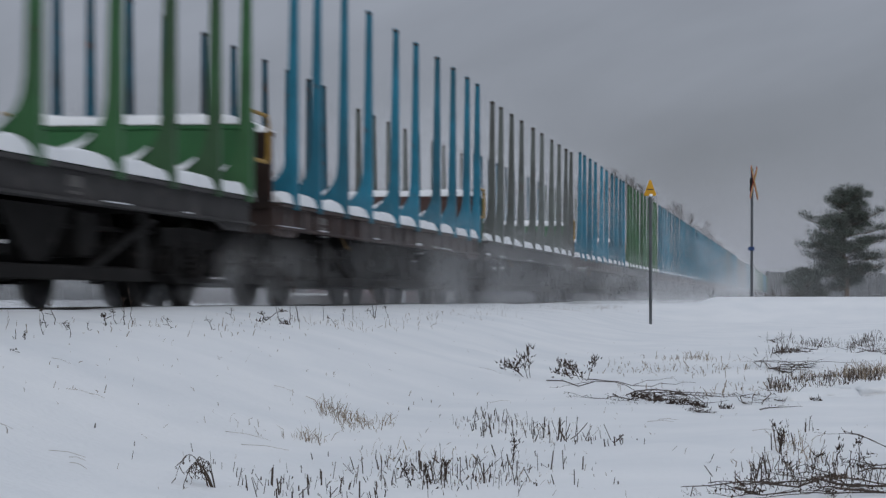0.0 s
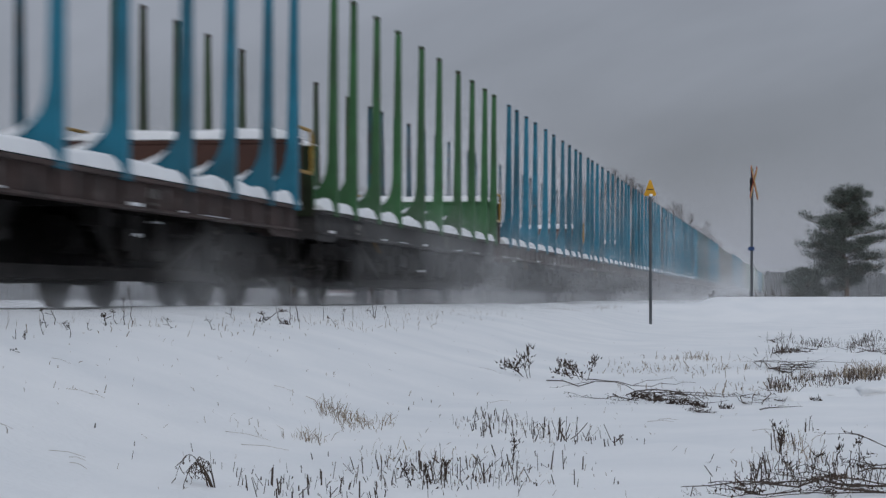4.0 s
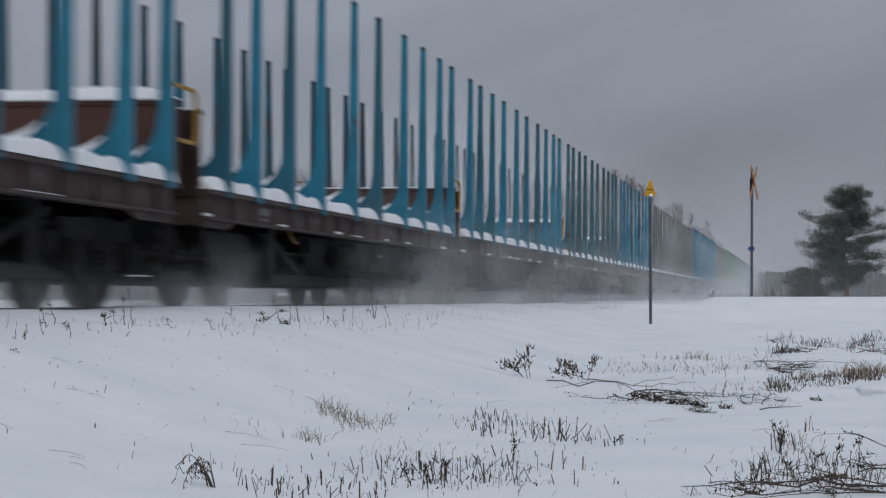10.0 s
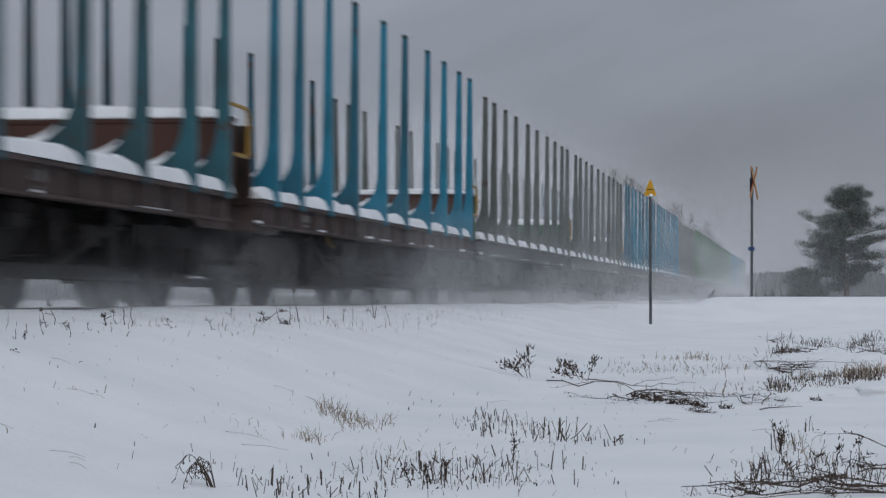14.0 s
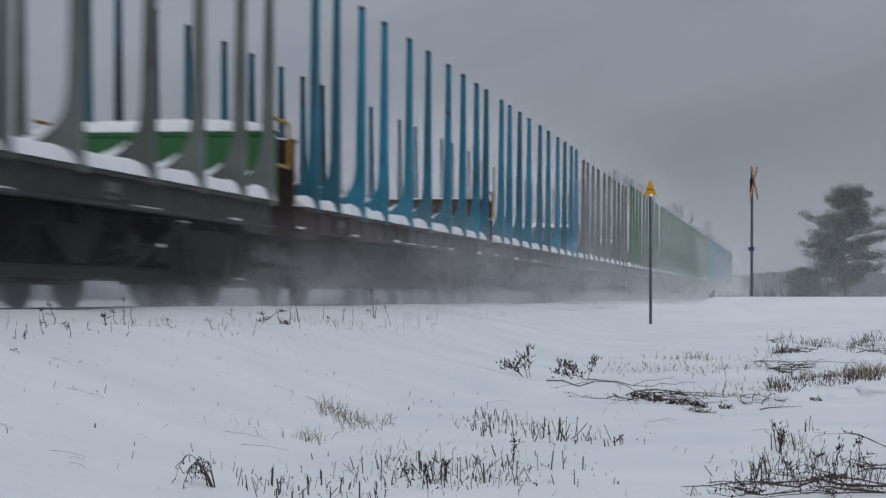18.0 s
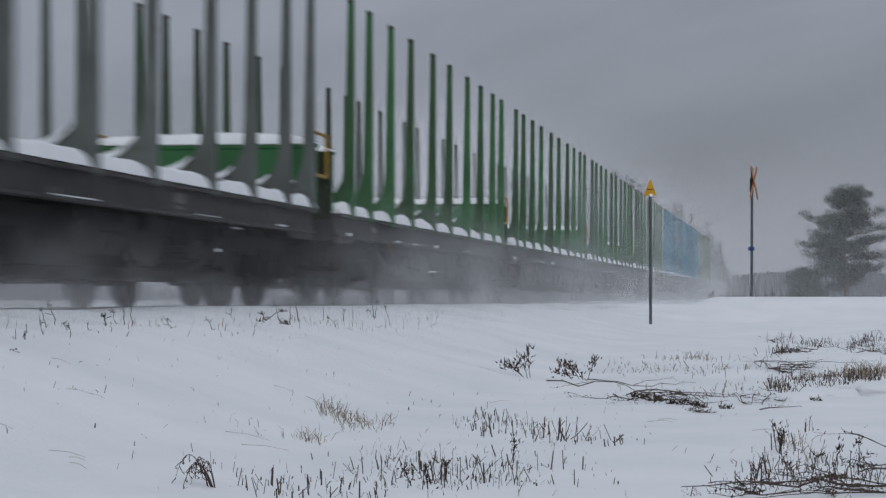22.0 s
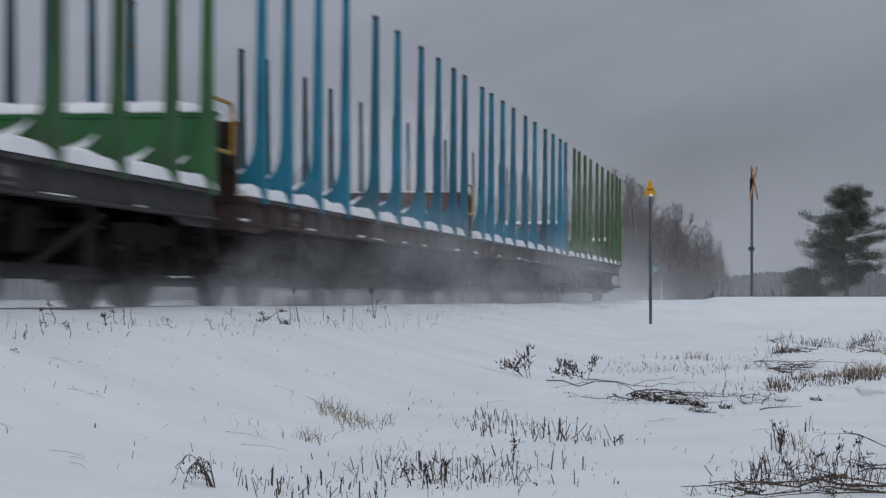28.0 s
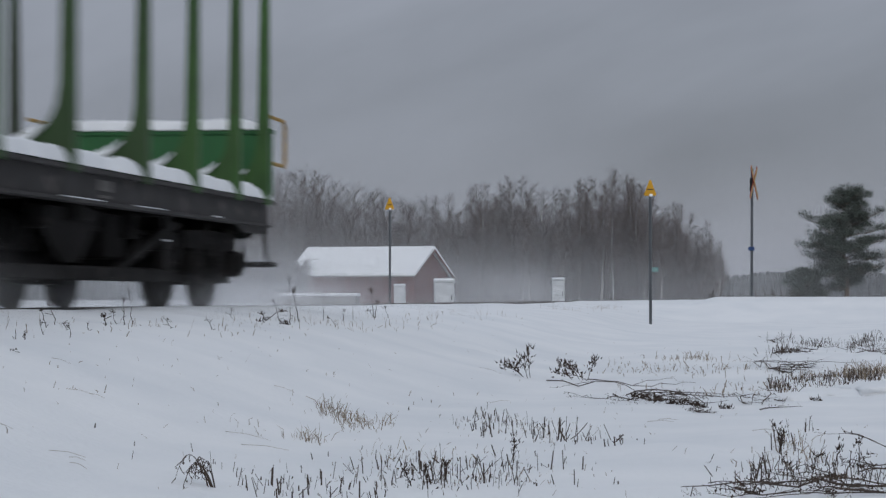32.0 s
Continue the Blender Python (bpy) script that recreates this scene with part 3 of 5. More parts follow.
    # fish-bellied middle beam, cross members and slanting struts
    bm = bmesh.new()
    belly = [(FRONT + 0.1, 1.10), (REAR - 0.1, 1.10), (REAR - 0.1, 0.82), (5.3, 0.78), (3.2, 0.27), (-3.2, 0.27), (-5.3, 0.78), (FRONT + 0.1, 0.82)]
    for s in (-0.32, 0.32):
        poly(bm, belly, "x", 0.03, (s, 0, 0))
        poly(bm, [(-5.3, 0.78), (-3.2, 0.27), (3.2, 0.27), (5.3, 0.78), (5.3, 0.76), (3.2, 0.24), (-3.2, 0.24), (-5.3, 0.76)], "x", 0.2, (s, 0, 0))
    for y in (-4.2, -2.1, 0.0, 2.1, 4.2):
        box(bm, -1.33, 1.33, y - 0.05, y + 0.05, 0.86, 1.10)
    part("middle_beam", bm, M_UNDER, w)
    for s in (-1, 1):
        for e in (-1, 1):
            bm = bmesh.new()
            poly(bm, [(e * 5.2, 0.82), (e * 3.1, 0.32), (e * 2.85, 0.32), (e * 4.9, 0.84)], "x", 0.07, (s * 1.16, 0, 0))
            part("strut", bm, M_UNDER, w)
            bm = bmesh.new()
            poly(bm, [(e * 2.9, 0.86), (e * 0.9, 0.86), (e * 1.7, 0.40), (e * 2.2, 0.40)], "x", 0.02, (s * 1.08, 0, 0))
            part("gusset_plate", bm, M_UNDER, w)
        bm = bmesh.new()
        box(bm, s * 1.12, s * 1.20, -4.9, 4.9, 0.25, 0.37, 0.012)
        for e in (-1, 1):
            box(bm, s * 1.10, s * 1.18, e * 4.75 - 0.15, e * 4.75 + 0.15, 0.30, 0.90, 0.012)
        part("truss", bm, M_UNDER, w)
    for y, r, ln in ((-1.9, 0.21, 1.2), (1.5, 0.17, 0.8)):
        bm = bmesh.new()
        rod(bm, (0.75, y - ln / 2, 0.66), (0.75, y + ln / 2, 0.66), r, seg=14)
        rod(bm, (0.75, y - ln / 2 - 0.06, 0.66), (0.75, y + ln / 2 + 0.06, 0.66), r * 0.6, seg=14)
        box(bm, 0.72, 0.78, y - 0.2, y + 0.2, 0.80, 1.0)
        part("air_tank", bm, M_UNDER, w)
    for k in range(12):
        s = rnd.choice((-1, 1, 1))
        yy, zz = rnd.uniform(-5.2, 5.2), rnd.uniform(0.42, 0.76)
        wd, dp, hg = rnd.uniform(0.12, 0.5), rnd.uniform(0.08, 0.25), rnd.uniform(0.08, 0.26)
        bm = bmesh.new()
        box(bm, s * (1.20 - dp), s * 1.20, yy - wd / 2, yy + wd / 2, zz, zz + hg, 0.015)
        rod(bm, (s * 1.10, yy, zz + hg), (s * 1.10, yy, 1.10), 0.022, seg=6)
        g = part("brake_gear", bm, M_UNDER, w)
        if k % 4 == 1:
            bm = bmesh.new()
            box(bm, s * (1.20 - dp * 0.8), s * 1.20, yy - wd * 0.3, yy + wd * 0.2, zz + hg, zz + hg + rnd.uniform(0.015, 0.04), 0.006)
            part("gear_snow", bm, M_SNOW_LOAD, g)
    for s in (-1, 1):
        for zz, y0, y1 in ((0.34, -5.6, 5.6), (0.62, -5.9, -1.0), (0.70, 1.2, 5.9)):
            bm = bmesh.new()
            rod(bm, (s * 1.02, y0, zz), (s * 1.02, y1, zz + 0.03), 0.022, seg=6)
            part("brake_rod", bm, M_UNDER, w)
    bm = bmesh.new()
    box(bm, 0.55, 1.1, 3.0, 3.6, 0.45, 0.85, 0.02)
    bent_rod(bm, [(1.22, 3.3, 0.9), (1.30, 3.3, 0.62), (1.30, 3.1, 0.52)], 0.015)
    part("brake_valve", bm, M_UNDER, w)
    bm = bmesh.new()
    bent_rod(bm, [(1.30, -4.4, 0.88), (1.34, -4.3, 0.76), (1.34, -4.1, 0.74)], 0.016)
    part("brake_lever", bm, M_LEVER, w, "grimy yellow brake changeover lever")
    # bolsters with their stakes
    me_s = {}
    for s in (-1, 1):
        me = stake_mesh(s, 2.66 if stakes == M_GREY else 2.81)
        me.materials.append(DULL_FAR_SIDE.get(stakes, stakes) if s < 0 else stakes)
        me.materials.append(M_TIP)
        me_s[s] = me
    cres = {s: snow_crescent(s) for s in (-1, 1)}
    bol = None
    for y in STAKE_Y:
        if bol is None:
            bm = bmesh.new()
            box(bm, -1.28, 1.28, -0.075, 0.075, 0.05, 0.12, 0.012)
            for q in (-1.1, -0.4, 0.4, 1.1):
                box(bm, q - 0.12, q + 0.12, -0.06, 0.06, 0.0, 0.06)
            o = part("bolster", bm, stakes, w, at=pose(0, y, DECK_Z - 0.004))
            bol = o.data
        else:
            o = part("bolster", bol, None, w, at=pose(0, y, DECK_Z - 0.004))
        for s in (-1, 1):
            part("stake", me_s[s], None, o)
            part("snow_crescent", cres[s], None, o)
    ys = (FRONT + 0.05,) + STAKE_Y + (REAR - 0.04,)
    for k, (a, b) in enumerate(zip(ys, ys[1:])):
        if b - a > 0.3:
            part("deck_snow", snow_bay(a + 0.02, b - 0.02, seed + k), M_SNOW_LOAD, w, "rounded hump of packed snow")
    end_board(w, FRONT + 0.05, -1, board, bare, seed + 0.3)
    end_board(w, REAR - 0.03, 1, board, bare, seed + 0.7)
    # yellow hand rails at the rear corners
    for x in (1.38, -1.38):
        bm = bmesh.new()
        bent_rod(bm, [(x, REAR, 2.10), (x, REAR + 0.72, 2.10), (x, REAR + 0.80, 2.02), (x, REAR + 0.80, 1.65), (x, REAR + 0.74, 1.59), (x, REAR, 1.59)], 0.022)
        part("handrail", bm, M_YELLOW, w, "yellow tubular hand rail")
    # buffers, coupling and end steps
    for y, d in ((FRONT + 0.10, -1), (REAR + 0.26, 1)):
        for x in (-0.9, 0.9):
            bm = bmesh.new()
            rod(bm, (x, y, 0.98), (x, y + d * 0.30, 0.98), 0.12, seg=14)
            box(bm, x - 0.17, x + 0.17, y, y + d * 0.03, 0.82, 1.12)
            if d > 0:
                box(bm, x - 0.13, x + 0.13, REAR - 0.1, y, 0.84, 1.08, 0.02)
            o = part("buffer", bm, M_UNDER, w)
            bm = bmesh.new()
            rod(bm, (x, y + d * 0.28, 0.98), (x, y + d * 0.46, 0.98), 0.075, seg=12)
            rod(bm, (x, y + d * 0.44, 0.98), (x, y + d * 0.47, 0.98), 0.22, 0.20, seg=16)
            part("buffer_head", bm, M_WHEEL, o)
        bm = bmesh.new()
        box(bm, -0.06, 0.06, y - d * 0.5, y + d * 0.42, 0.88, 1.0, 0.01)
        bent_rod(bm, [(0, y + d * 0.40, 0.95), (0, y + d * 0.62, 0.80), (0, y + d * 0.56, 0.62)], 0.035)
        part("coupling", bm, M_UNDER, w)
        for x in (-0.78, 0.78):
            bm = bmesh.new()
            inner = FRONT + 0.2 if d < 0 else REAR - 0.2
            box(bm, x - 0.22, x + 0.22, inner - 0.16, inner + 0.16, 0.56, 0.86, 0.04)
            bmesh.ops.create_uvsphere(bm, u_segments=12, v_segments=8, radius=0.17, matrix=Matrix.Translation((x + 0.05, inner + d * 0.05, 0.52)))
            bent_rod(bm, [(x - 0.1, inner, 0.60), (x - 0.12, inner + d * 0.30, 0.42), (x - 0.3, inner + d * 0.34, 0.40)], 0.03)
            part("end_gear", bm, M_UNDER, w, "lumpy black brake gear at the wagon's end")
        bm = bmesh.new()
        bent_rod(bm, [(0.32, y - d * 0.5, 0.86), (0.34, y + d * 0.20, 0.62), (0.30, y + d * 0.42, 0.55)], 0.025)
        part("brake_hose", bm, M_UNDER, w)
        for x in (-1.22, 1.22):
            y = FRONT + 0.08 if d < 0 else REAR - 0.06
            bm = bmesh.new()
            for k in (-0.13, 0.13):
                rod(bm, (x + k, y - d * 0.1, 0.82), (x + k, y + d * 0.10, 0.50), 0.018)
            box(bm, x - 0.21, x + 0.21, y - d * 0.02, y + d * 0.26, 0.44, 0.50, 0.025)
            part("end_step", bm, M_UNDER, w, "hanging steel step")
    wheel_me = wheelset_mesh()
    for y in (-BOGIE_Y, BOGIE_Y):
        bogie(w, y, wheel_me)
    return w


WAGON_KINDS = {
    "b": (M_BLUE, M_BROWN, M_SILL_BROWN, True, 3, "blue-staked log wagon with brown frame and snowy deck"),
    "B": (M_BLUE, M_BROWN, M_SILL_BROWN, False, 5, "blue-staked log wagon, brown frame, thick snow on its boards"),
    "t": (M_TEAL, M_BROWN, M_SILL_BROWN, False, 7, "dull teal-staked log wagon with brown frame and snow"),
    "g": (M_GREEN, M_GREEN_BOARD, M_SILL_GREY, False, 11, "green-staked log wagon with grey frame and green end boards"),
    "o": (M_OLIVE, M_GREEN_BOARD, M_SILL_GREY, False, 13, "olive-green-staked log wagon with grey frame, last of the train"),
    "y": (M_GREY, M_GREEN_BOARD, M_SILL_GREY, False, 17, "grey-staked log wagon with green snow-capped end boards"),
}
# from the last wagon forwards
TRAIN = "obbggggybbyybtbbBBBgByBg"
wagons = []


WAGON_LENGTH = {"g": 18.146, "o": 18.146, "y": 18.031}


def make_train():
    first, middle = {}, {22: WAGON_22_AT_START}
    long = [WAGON_LENGTH.get(c, 18.013) for c in TRAIN]
    for k in range(21, -1, -1):
        middle[k] = middle[k + 1] + (long[k] + long[k + 1]) / 2
    middle[23] = middle[22] - (long[22] + long[23]) / 2
    for k, c in enumerate(TRAIN):
        at = pose(0, middle[k] - (0.2 if c == "y" else 0.0), 0)
        if c in first:
            w = copy_thing(first[c], at)
        else:
            w = first[c] = make_wagon(*WAGON_KINDS[c])
            w.matrix_basis = at
        wagons.append(w)


make_train()


# ---- snow whirled up by the train ----
def dust_mesh(name, rx, rz, ys, m):
    verts, faces = [], []
    n = 10
    for y in ys:
        b = len(verts)
        for j in range(n + 1):
            for i in range(n + 1):
                u, v = -1 + 2 * i / n, -1 + 2 * j / n
                verts.append((rx * u, y + 0.35 * (1 - u * u) + 0.25 * math.sin(2.1 * v + y), rz * v))
        faces += [(b + j * (n + 1) + i, b + j * (n + 1) + i + 1, b + (j + 1) * (n + 1) + i + 1, b + (j + 1) * (n + 1) + i) for j in range(n) for i in range(n)]
    return mesh_of(name, verts, faces, [m], soft=True)


clouds = []


def add_cloud(me, x, y, z, turn, pace, label):
    ob = tagged(new("snow_cloud", me), label, "snow cloud", "snow clouds along the train", "stuff")
    clouds.append((ob, x, y, z, turn, pace))


def make_dust():
    rnd = random.Random(4)
    low = dust_mesh("snow_cloud", 1.7, 0.34, (-1.8, 0.0, 1.8), M_DUST_LOW)
    puff = dust_mesh("snow_cloud", 1.5, 0.75, (-0.9, 0.0, 0.9), M_DUST_PUFF)
    mid = dust_mesh("snow_cloud", 2.8, 1.3, (-3.0, 0.0, 3.0), M_DUST_MID)
    tall = dust_mesh("snow_cloud", 3.6, 3.6, (-4.0, 0.0, 4.0), M_DUST_TALL)
    # carried along under the wagons, with a puff beside the wheels here and there
    y = 14.0
    while y < 443:
        add_cloud(low, rnd.uniform(-0.7, -0.1), y, rnd.uniform(0.02, 0.10), rnd.uniform(-14, 14), TRAIN_SPEED * 0.99, "white cloud of snow whirled up under the wagons")
        y += rnd.uniform(3.6, 6.4)
    y = 24.0
    while y < 450:
        add_cloud(puff, rnd.uniform(1.0, 1.5), y, rnd.uniform(0.12, 0.34), rnd.uniform(-20, 20), TRAIN_SPEED * 0.93, "dense puff of snow whirled up beside the wheels")
        y += rnd.uniform(9, 24)
    skirt = dust_mesh("snow_cloud", 1.3, 0.45, (-1.3, 0.0, 1.3), M_DUST_SKIRT)
    y = 60.0
    while y < 430:
        add_cloud(skirt, rnd.uniform(1.3, 1.8), y, rnd.uniform(-0.10, 0.05), rnd.uniform(-16, 16), TRAIN_SPEED * 0.96, "low skirt of snow blown out beside the wheels")
        y += rnd.uniform(2.6, 6.0)
    # hanging in the air along the line, drifting slowly
    y = 34.0
    while y < 240:
        add_cloud(mid, rnd.uniform(0.0, 1.4), y, rnd.uniform(0.4, 0.75), rnd.uniform(-14, 14), rnd.uniform(0.1, 0.5), "billow of snow dust hanging low over the track")
        y += rnd.uniform(5, 8)
    y = 52.0
    while y < 330:
        add_cloud(tall, rnd.uniform(-0.8, 1.0), y, rnd.uniform(1.5, 2.1), rnd.uniform(-10, 10), rnd.uniform(0.1, 0.5), "thin haze of snow dust hanging over the track")
        y += rnd.uniform(9, 13)

    # blown off the line over the shoulder while the middle of the train goes by
    drift = dust_mesh("snow_cloud", 4.0, 1.2, (-1.5, 1.5), M_DUST_DRIFT)
    for y in (19.0, 26.0, 31.0, 36.0, 42.0, 48.0, 55.0, 63.0, 72.0):
        add_cloud(drift, rnd.uniform(0.9, 2.2), y, rnd.uniform(0.0, 0.25), rnd.uniform(-12, 12), 0.0, "pale drift of snow dust blown off the track")
    high = dust_mesh("snow_cloud", 7.0, 5.5, (0.0,), M_DUST_HIGH)
    for y in (62.0, 78.0, 95.0, 115.0, 138.0):
        add_cloud(high, rnd.uniform(-2.5, -1.0), y, rnd.uniform(1.6, 2.4), rnd.uniform(-6, 6), 0.0, "tall pale haze of snow dust over the track")


make_dust()


# ---- beside the line: signs, cabinets, barn ----
def line_sign(x, y, lean, name_label, top):
    """Yellow triangular line-side sign with a black bar, on a thin post."""
    z = ground_z(x, y)
    w = thing("line_sign", name_label, "railway sign", "triangular signs beside the line", at=pose(x, y, z - 0.05, 0, lean, 0))
    h = top - z + 0.05
    bm = bmesh.new()
    rod(bm, (0, 0, 0), (0, 0, h - 0.12), 0.030, seg=10)
    part("post", bm, M_POST, w, "thin dark grey steel post")
    bm = bmesh.new()
    poly(bm, [(-0.105, 0.0), (0.105, 0.0), (0.12, 0.02), (0.018, 0.305), (-0.018, 0.305), (-0.12, 0.02)], "y", 0.012, (0, -0.045, h - 0.31))
    p = part("plate", bm, M_SIGN, w, "yellow triangular plate")
    bm = bmesh.new()
    box(bm, -0.068, 0.068, -0.056, -0.0525, h - 0.195, h - 0.178)
    part("bar", bm, M_BLACK, p, "black bar")
    bm = bmesh.new()
    bmesh.ops.create_uvsphere(bm, u_segments=10, v_segments=6, radius=0.03, matrix=Matrix.Translation((0.015, -0.06, h - 0.30)) @ Matrix.Diagonal((1.3, 0.6, 1, 1)))
    part("snow_lump", bm, M_SNOW_LOAD, p)
    bm = bmesh.new()
    box(bm, -0.05, 0.05, -0.045, 0.035, h - 0.22, h - 0.19, 0.004)
    part("clamp", bm, M_POST, w)


def crossing_sign(x, y):
    """Crossbuck that faces along the road, so it is seen nearly edge-on from the line."""
    z = ground_z(x, y)
    w = thing("crossing_sign", "yellow and red crossbuck on a grey post at the level crossing", "road sign", at=pose(x, y, z - 0.05, 0, 0.3, -13))
    top = 3.46
    bm = bmesh.new()
    rod(bm, (0, 0, 0), (0, 0, top - 0.05), 0.035, seg=10)
    part("post", bm, M_POST, w, "grey steel post")
    for s, off in ((-1, 0.045), (1, 0.066)):
        at = Matrix.Translation((off, 0, top - 0.42)) @ Matrix.Rotation(radians(s * 42), 4, "X")
        bm = bmesh.new()
        box(bm, -0.006, 0.006, -0.06, 0.06, -0.55, 0.55, 0.002)
        a = part("arm", bm, M_SIGN_RED, w, "red-bordered crossbuck arm", at)
        bm = bmesh.new()
        for f in (-0.0075, 0.0075):
            box(bm, f - 0.001, f + 0.001, -0.045, 0.045, -0.53, 0.53)
        part("face", bm, M_SIGN_FADED, a, "yellow face")
    bm = bmesh.new()
    box(bm, -0.05, 0.03, -0.05, 0.05, top - 0.66, top - 0.30, 0.006)
    part("bracket", bm, M_BLACK, w, "dark mounting bracket")
    bm = bmesh.new()
    box(bm, -0.085, 0.085, -0.05, -0.04, 1.26, 1.36, 0.003)
    part("plate", bm, M_SIGN_BLUE, w, "small blue plate")


def cabinet(x, y, w_, d_, h_, turn):
    z = ground_z(x, y)
    w = thing("relay_cabinet", "pale grey trackside cabinet with a cap of snow", "equipment cabinet", "cabinets beside the line", at=pose(x, y, z - 0.03, 0, 0, turn))
    bm = bmesh.new()
    box(bm, -w_ / 2, w_ / 2, -d_ / 2, d_ / 2, 0, h_, 0.02)
    part("body", bm, M_CABINET, w)
    bm = bmesh.new()
    box(bm, -w_ / 2 + 0.04, w_ / 2 - 0.04, -d_ / 2 - 0.012, -d_ / 2 - 0.002, 0.12, h_ - 0.1, 0.004)
    dr = part("door", bm, M_CABINET, w)
    bm = bmesh.new()
    box(bm, w_ / 2 - 0.12, w_ / 2 - 0.09, -d_ / 2 - 0.035, -d_ / 2 - 0.012, h_ * 0.45, h_ * 0.6, 0.004)
    part("handle", bm, M_POST, dr)
    bm = bmesh.new()
    box(bm, -w_ / 2 - 0.03, w_ / 2 + 0.03, -d_ / 2 - 0.03, d_ / 2 + 0.03, h_, h_ + 0.04, 0.01)
    part("roof", bm, M_CABINET, w)
    bm = bmesh.new()
    box(bm, -w_ / 2 - 0.02, w_ / 2 + 0.02, -d_ / 2 - 0.02, d_ / 2 + 0.02, h_ + 0.04, h_ + 0.14, 0.045)
    part("snow_cap", bm, M_SNOW_LOAD, w)


def make_barn(x, y, turn):
    z = ground_z(x, y) - 0.1
    w = thing("barn", "low red wooden barn with a snowy roof", "barn", at=pose(x, y, z, 0, 0, turn))
    L, W, H, R = 9.9, 6.8, 2.6, 4.4
    bm = bmesh.new()
    for s in (-1, 1):
        box(bm, -L / 2, L / 2, s * (W / 2 - 0.12), s * W / 2, 0.0, H)
    part("long_wall", bm, M_BARN, w)
    for s in (-1, 1):
        bm = bmesh.new()
        poly(bm, [(-W / 2 + 0.125, 0), (W / 2 - 0.125, 0), (W / 2 - 0.125, H), (0, R - 0.12), (-W / 2 + 0.125, H)], "x", 0.12, (s * (L / 2 - 0.06), 0, 0))
        part("gable_wall", bm, M_BARN, w)
        bm = bmesh.new()
        k = s * (L / 2 + 0.36)
        for e in (-1, 1):
            poly(bm, [(e * (W / 2 + 0.45), H - 0.26), (0, R - 0.05), (0, R - 0.24), (e * (W / 2 + 0.45), H - 0.45)], "x", 0.04, (k, 0, 0))
        part("barge_board", bm, M_BARN, w)
        for e in (-1, 1):
            bm = bmesh.new()
            box(bm, s * (L / 2 + 0.004), s * (L / 2 + 0.03), e * (W / 2 - 0.13), e * (W / 2 + 0.01), 0, H)
            part("corner_board", bm, M_BARN, w)
    for e in (-1, 1):
        bm = bmesh.new()
        poly(bm, [(e * (W / 2 + 0.5), H - 0.24), (0, R), (0, R - 0.10), (e * (W / 2 + 0.5), H - 0.34)], "x", L + 0.7)
        rf = part("roof", bm, M_TRIM, w)
        bm = bmesh.new()
        poly(bm, [(e * (W / 2 + 0.52), H - 0.235), (0, R + 0.004), (0, R + 0.20), (e * (W / 2 + 0.45), H - 0.06)], "x", L + 0.66)
        part("roof_snow", bm, M_SNOW_LOAD, rf, "even blanket of snow")


line_sign(4.28, 46.4, 0.0, "yellow triangular sign on a thin post in the snow", 2.41)
line_sign(-3.44, 61.1, 0.0, "yellow triangular sign on a post beyond the track", 2.73)
crossing_sign(5.93, 62.4)
cabinet(-4.91, 119.6, 0.62, 0.5, 1.42, 8)
cabinet(-5.45, 84.1, 0.70, 0.55, 1.14, 12)
cabinet(-16.2, 138.1, 0.66, 0.55, 1.3, 5)
make_barn(-25.2, 178.0, -13)


def small_plate(x, y, z):
    w = thing("marker_sign", "small sea-green marker plate on a thin post", "sign", at=pose(x, y, ground_z(x, y) - 0.05))
    h = z - ground_z(x, y) + 0.05
    bm = bmesh.new()
    rod(bm, (0, 0, 0), (0, 0, h + 0.1), 0.025, seg=8)
    part("post", bm, M_POST, w)
    bm = bmesh.new()
    box(bm, -0.3, 0.3, -0.045, -0.03, h - 0.2, h + 0.2, 0.004)
    part("plate", bm, M_PALE_GREEN, w, "pale sea-green plate")


def low_platform(x, y, turn):
    w = thing("low_platform", "low concrete platform edge under a layer of snow", "platform", at=pose(x, y, ground_z(x, y) - 0.05, 0, 0, turn))
    bm = bmesh.new()
    box(bm, -1.7, 1.7, -0.6, 0.6, 0, 0.70, 0.02)
    part("body", bm, M_CONCRETE, w)
    bm = bmesh.new()
    box(bm, -1.75, 1.75, -0.64, 0.64, 0.705, 0.83, 0.045)
    part("snow_cover", bm, M_SNOW_LOAD, w, "smooth layer of snow")


small_plate(-4.8, 199.0, 2.48)
low_platform(-13.3, 100.0, 3)


# ---- trees ----
def bare_tree(kind, height, seed):
    """A leafless birch (kind 0, slender) or aspen (kind 1, rounder and more open): trunk, rising limbs, clouds of fine twigs."""
    rnd = random.Random(seed)
    w = new("birch_tree" if kind == 0 else "aspen_tree")
    tr, li, tw = Sticks(), Sticks(), Sticks()
    n = 9
    spine = [Vector((rnd.gauss(0, 0.010) * height * (i / n), rnd.gauss(0, 0.010) * height * (i / n), height * i / n - 0.3 * (i == 0))) for i in range(n + 1)]
    for i in range(n):
        tr.add(spine[i], spine[i + 1], 0.0085 * height * (1 - i / n) + 0.010, 0.0085 * height * (1 - (i + 1) / n) + 0.010)
    count = int((7.5 if kind == 0 else 5.0) * height)
    base = 0.30 if kind == 0 else 0.26
    for k in range(count):
        t = base + (0.995 - base) * (k + rnd.random()) / count
        i = min(n - 1, int(t * n))
        a = spine[i].lerp(spine[i + 1], t * n - i)
        az = rnd.uniform(0, 6.283)
        f = (t - base) / (1 - base)
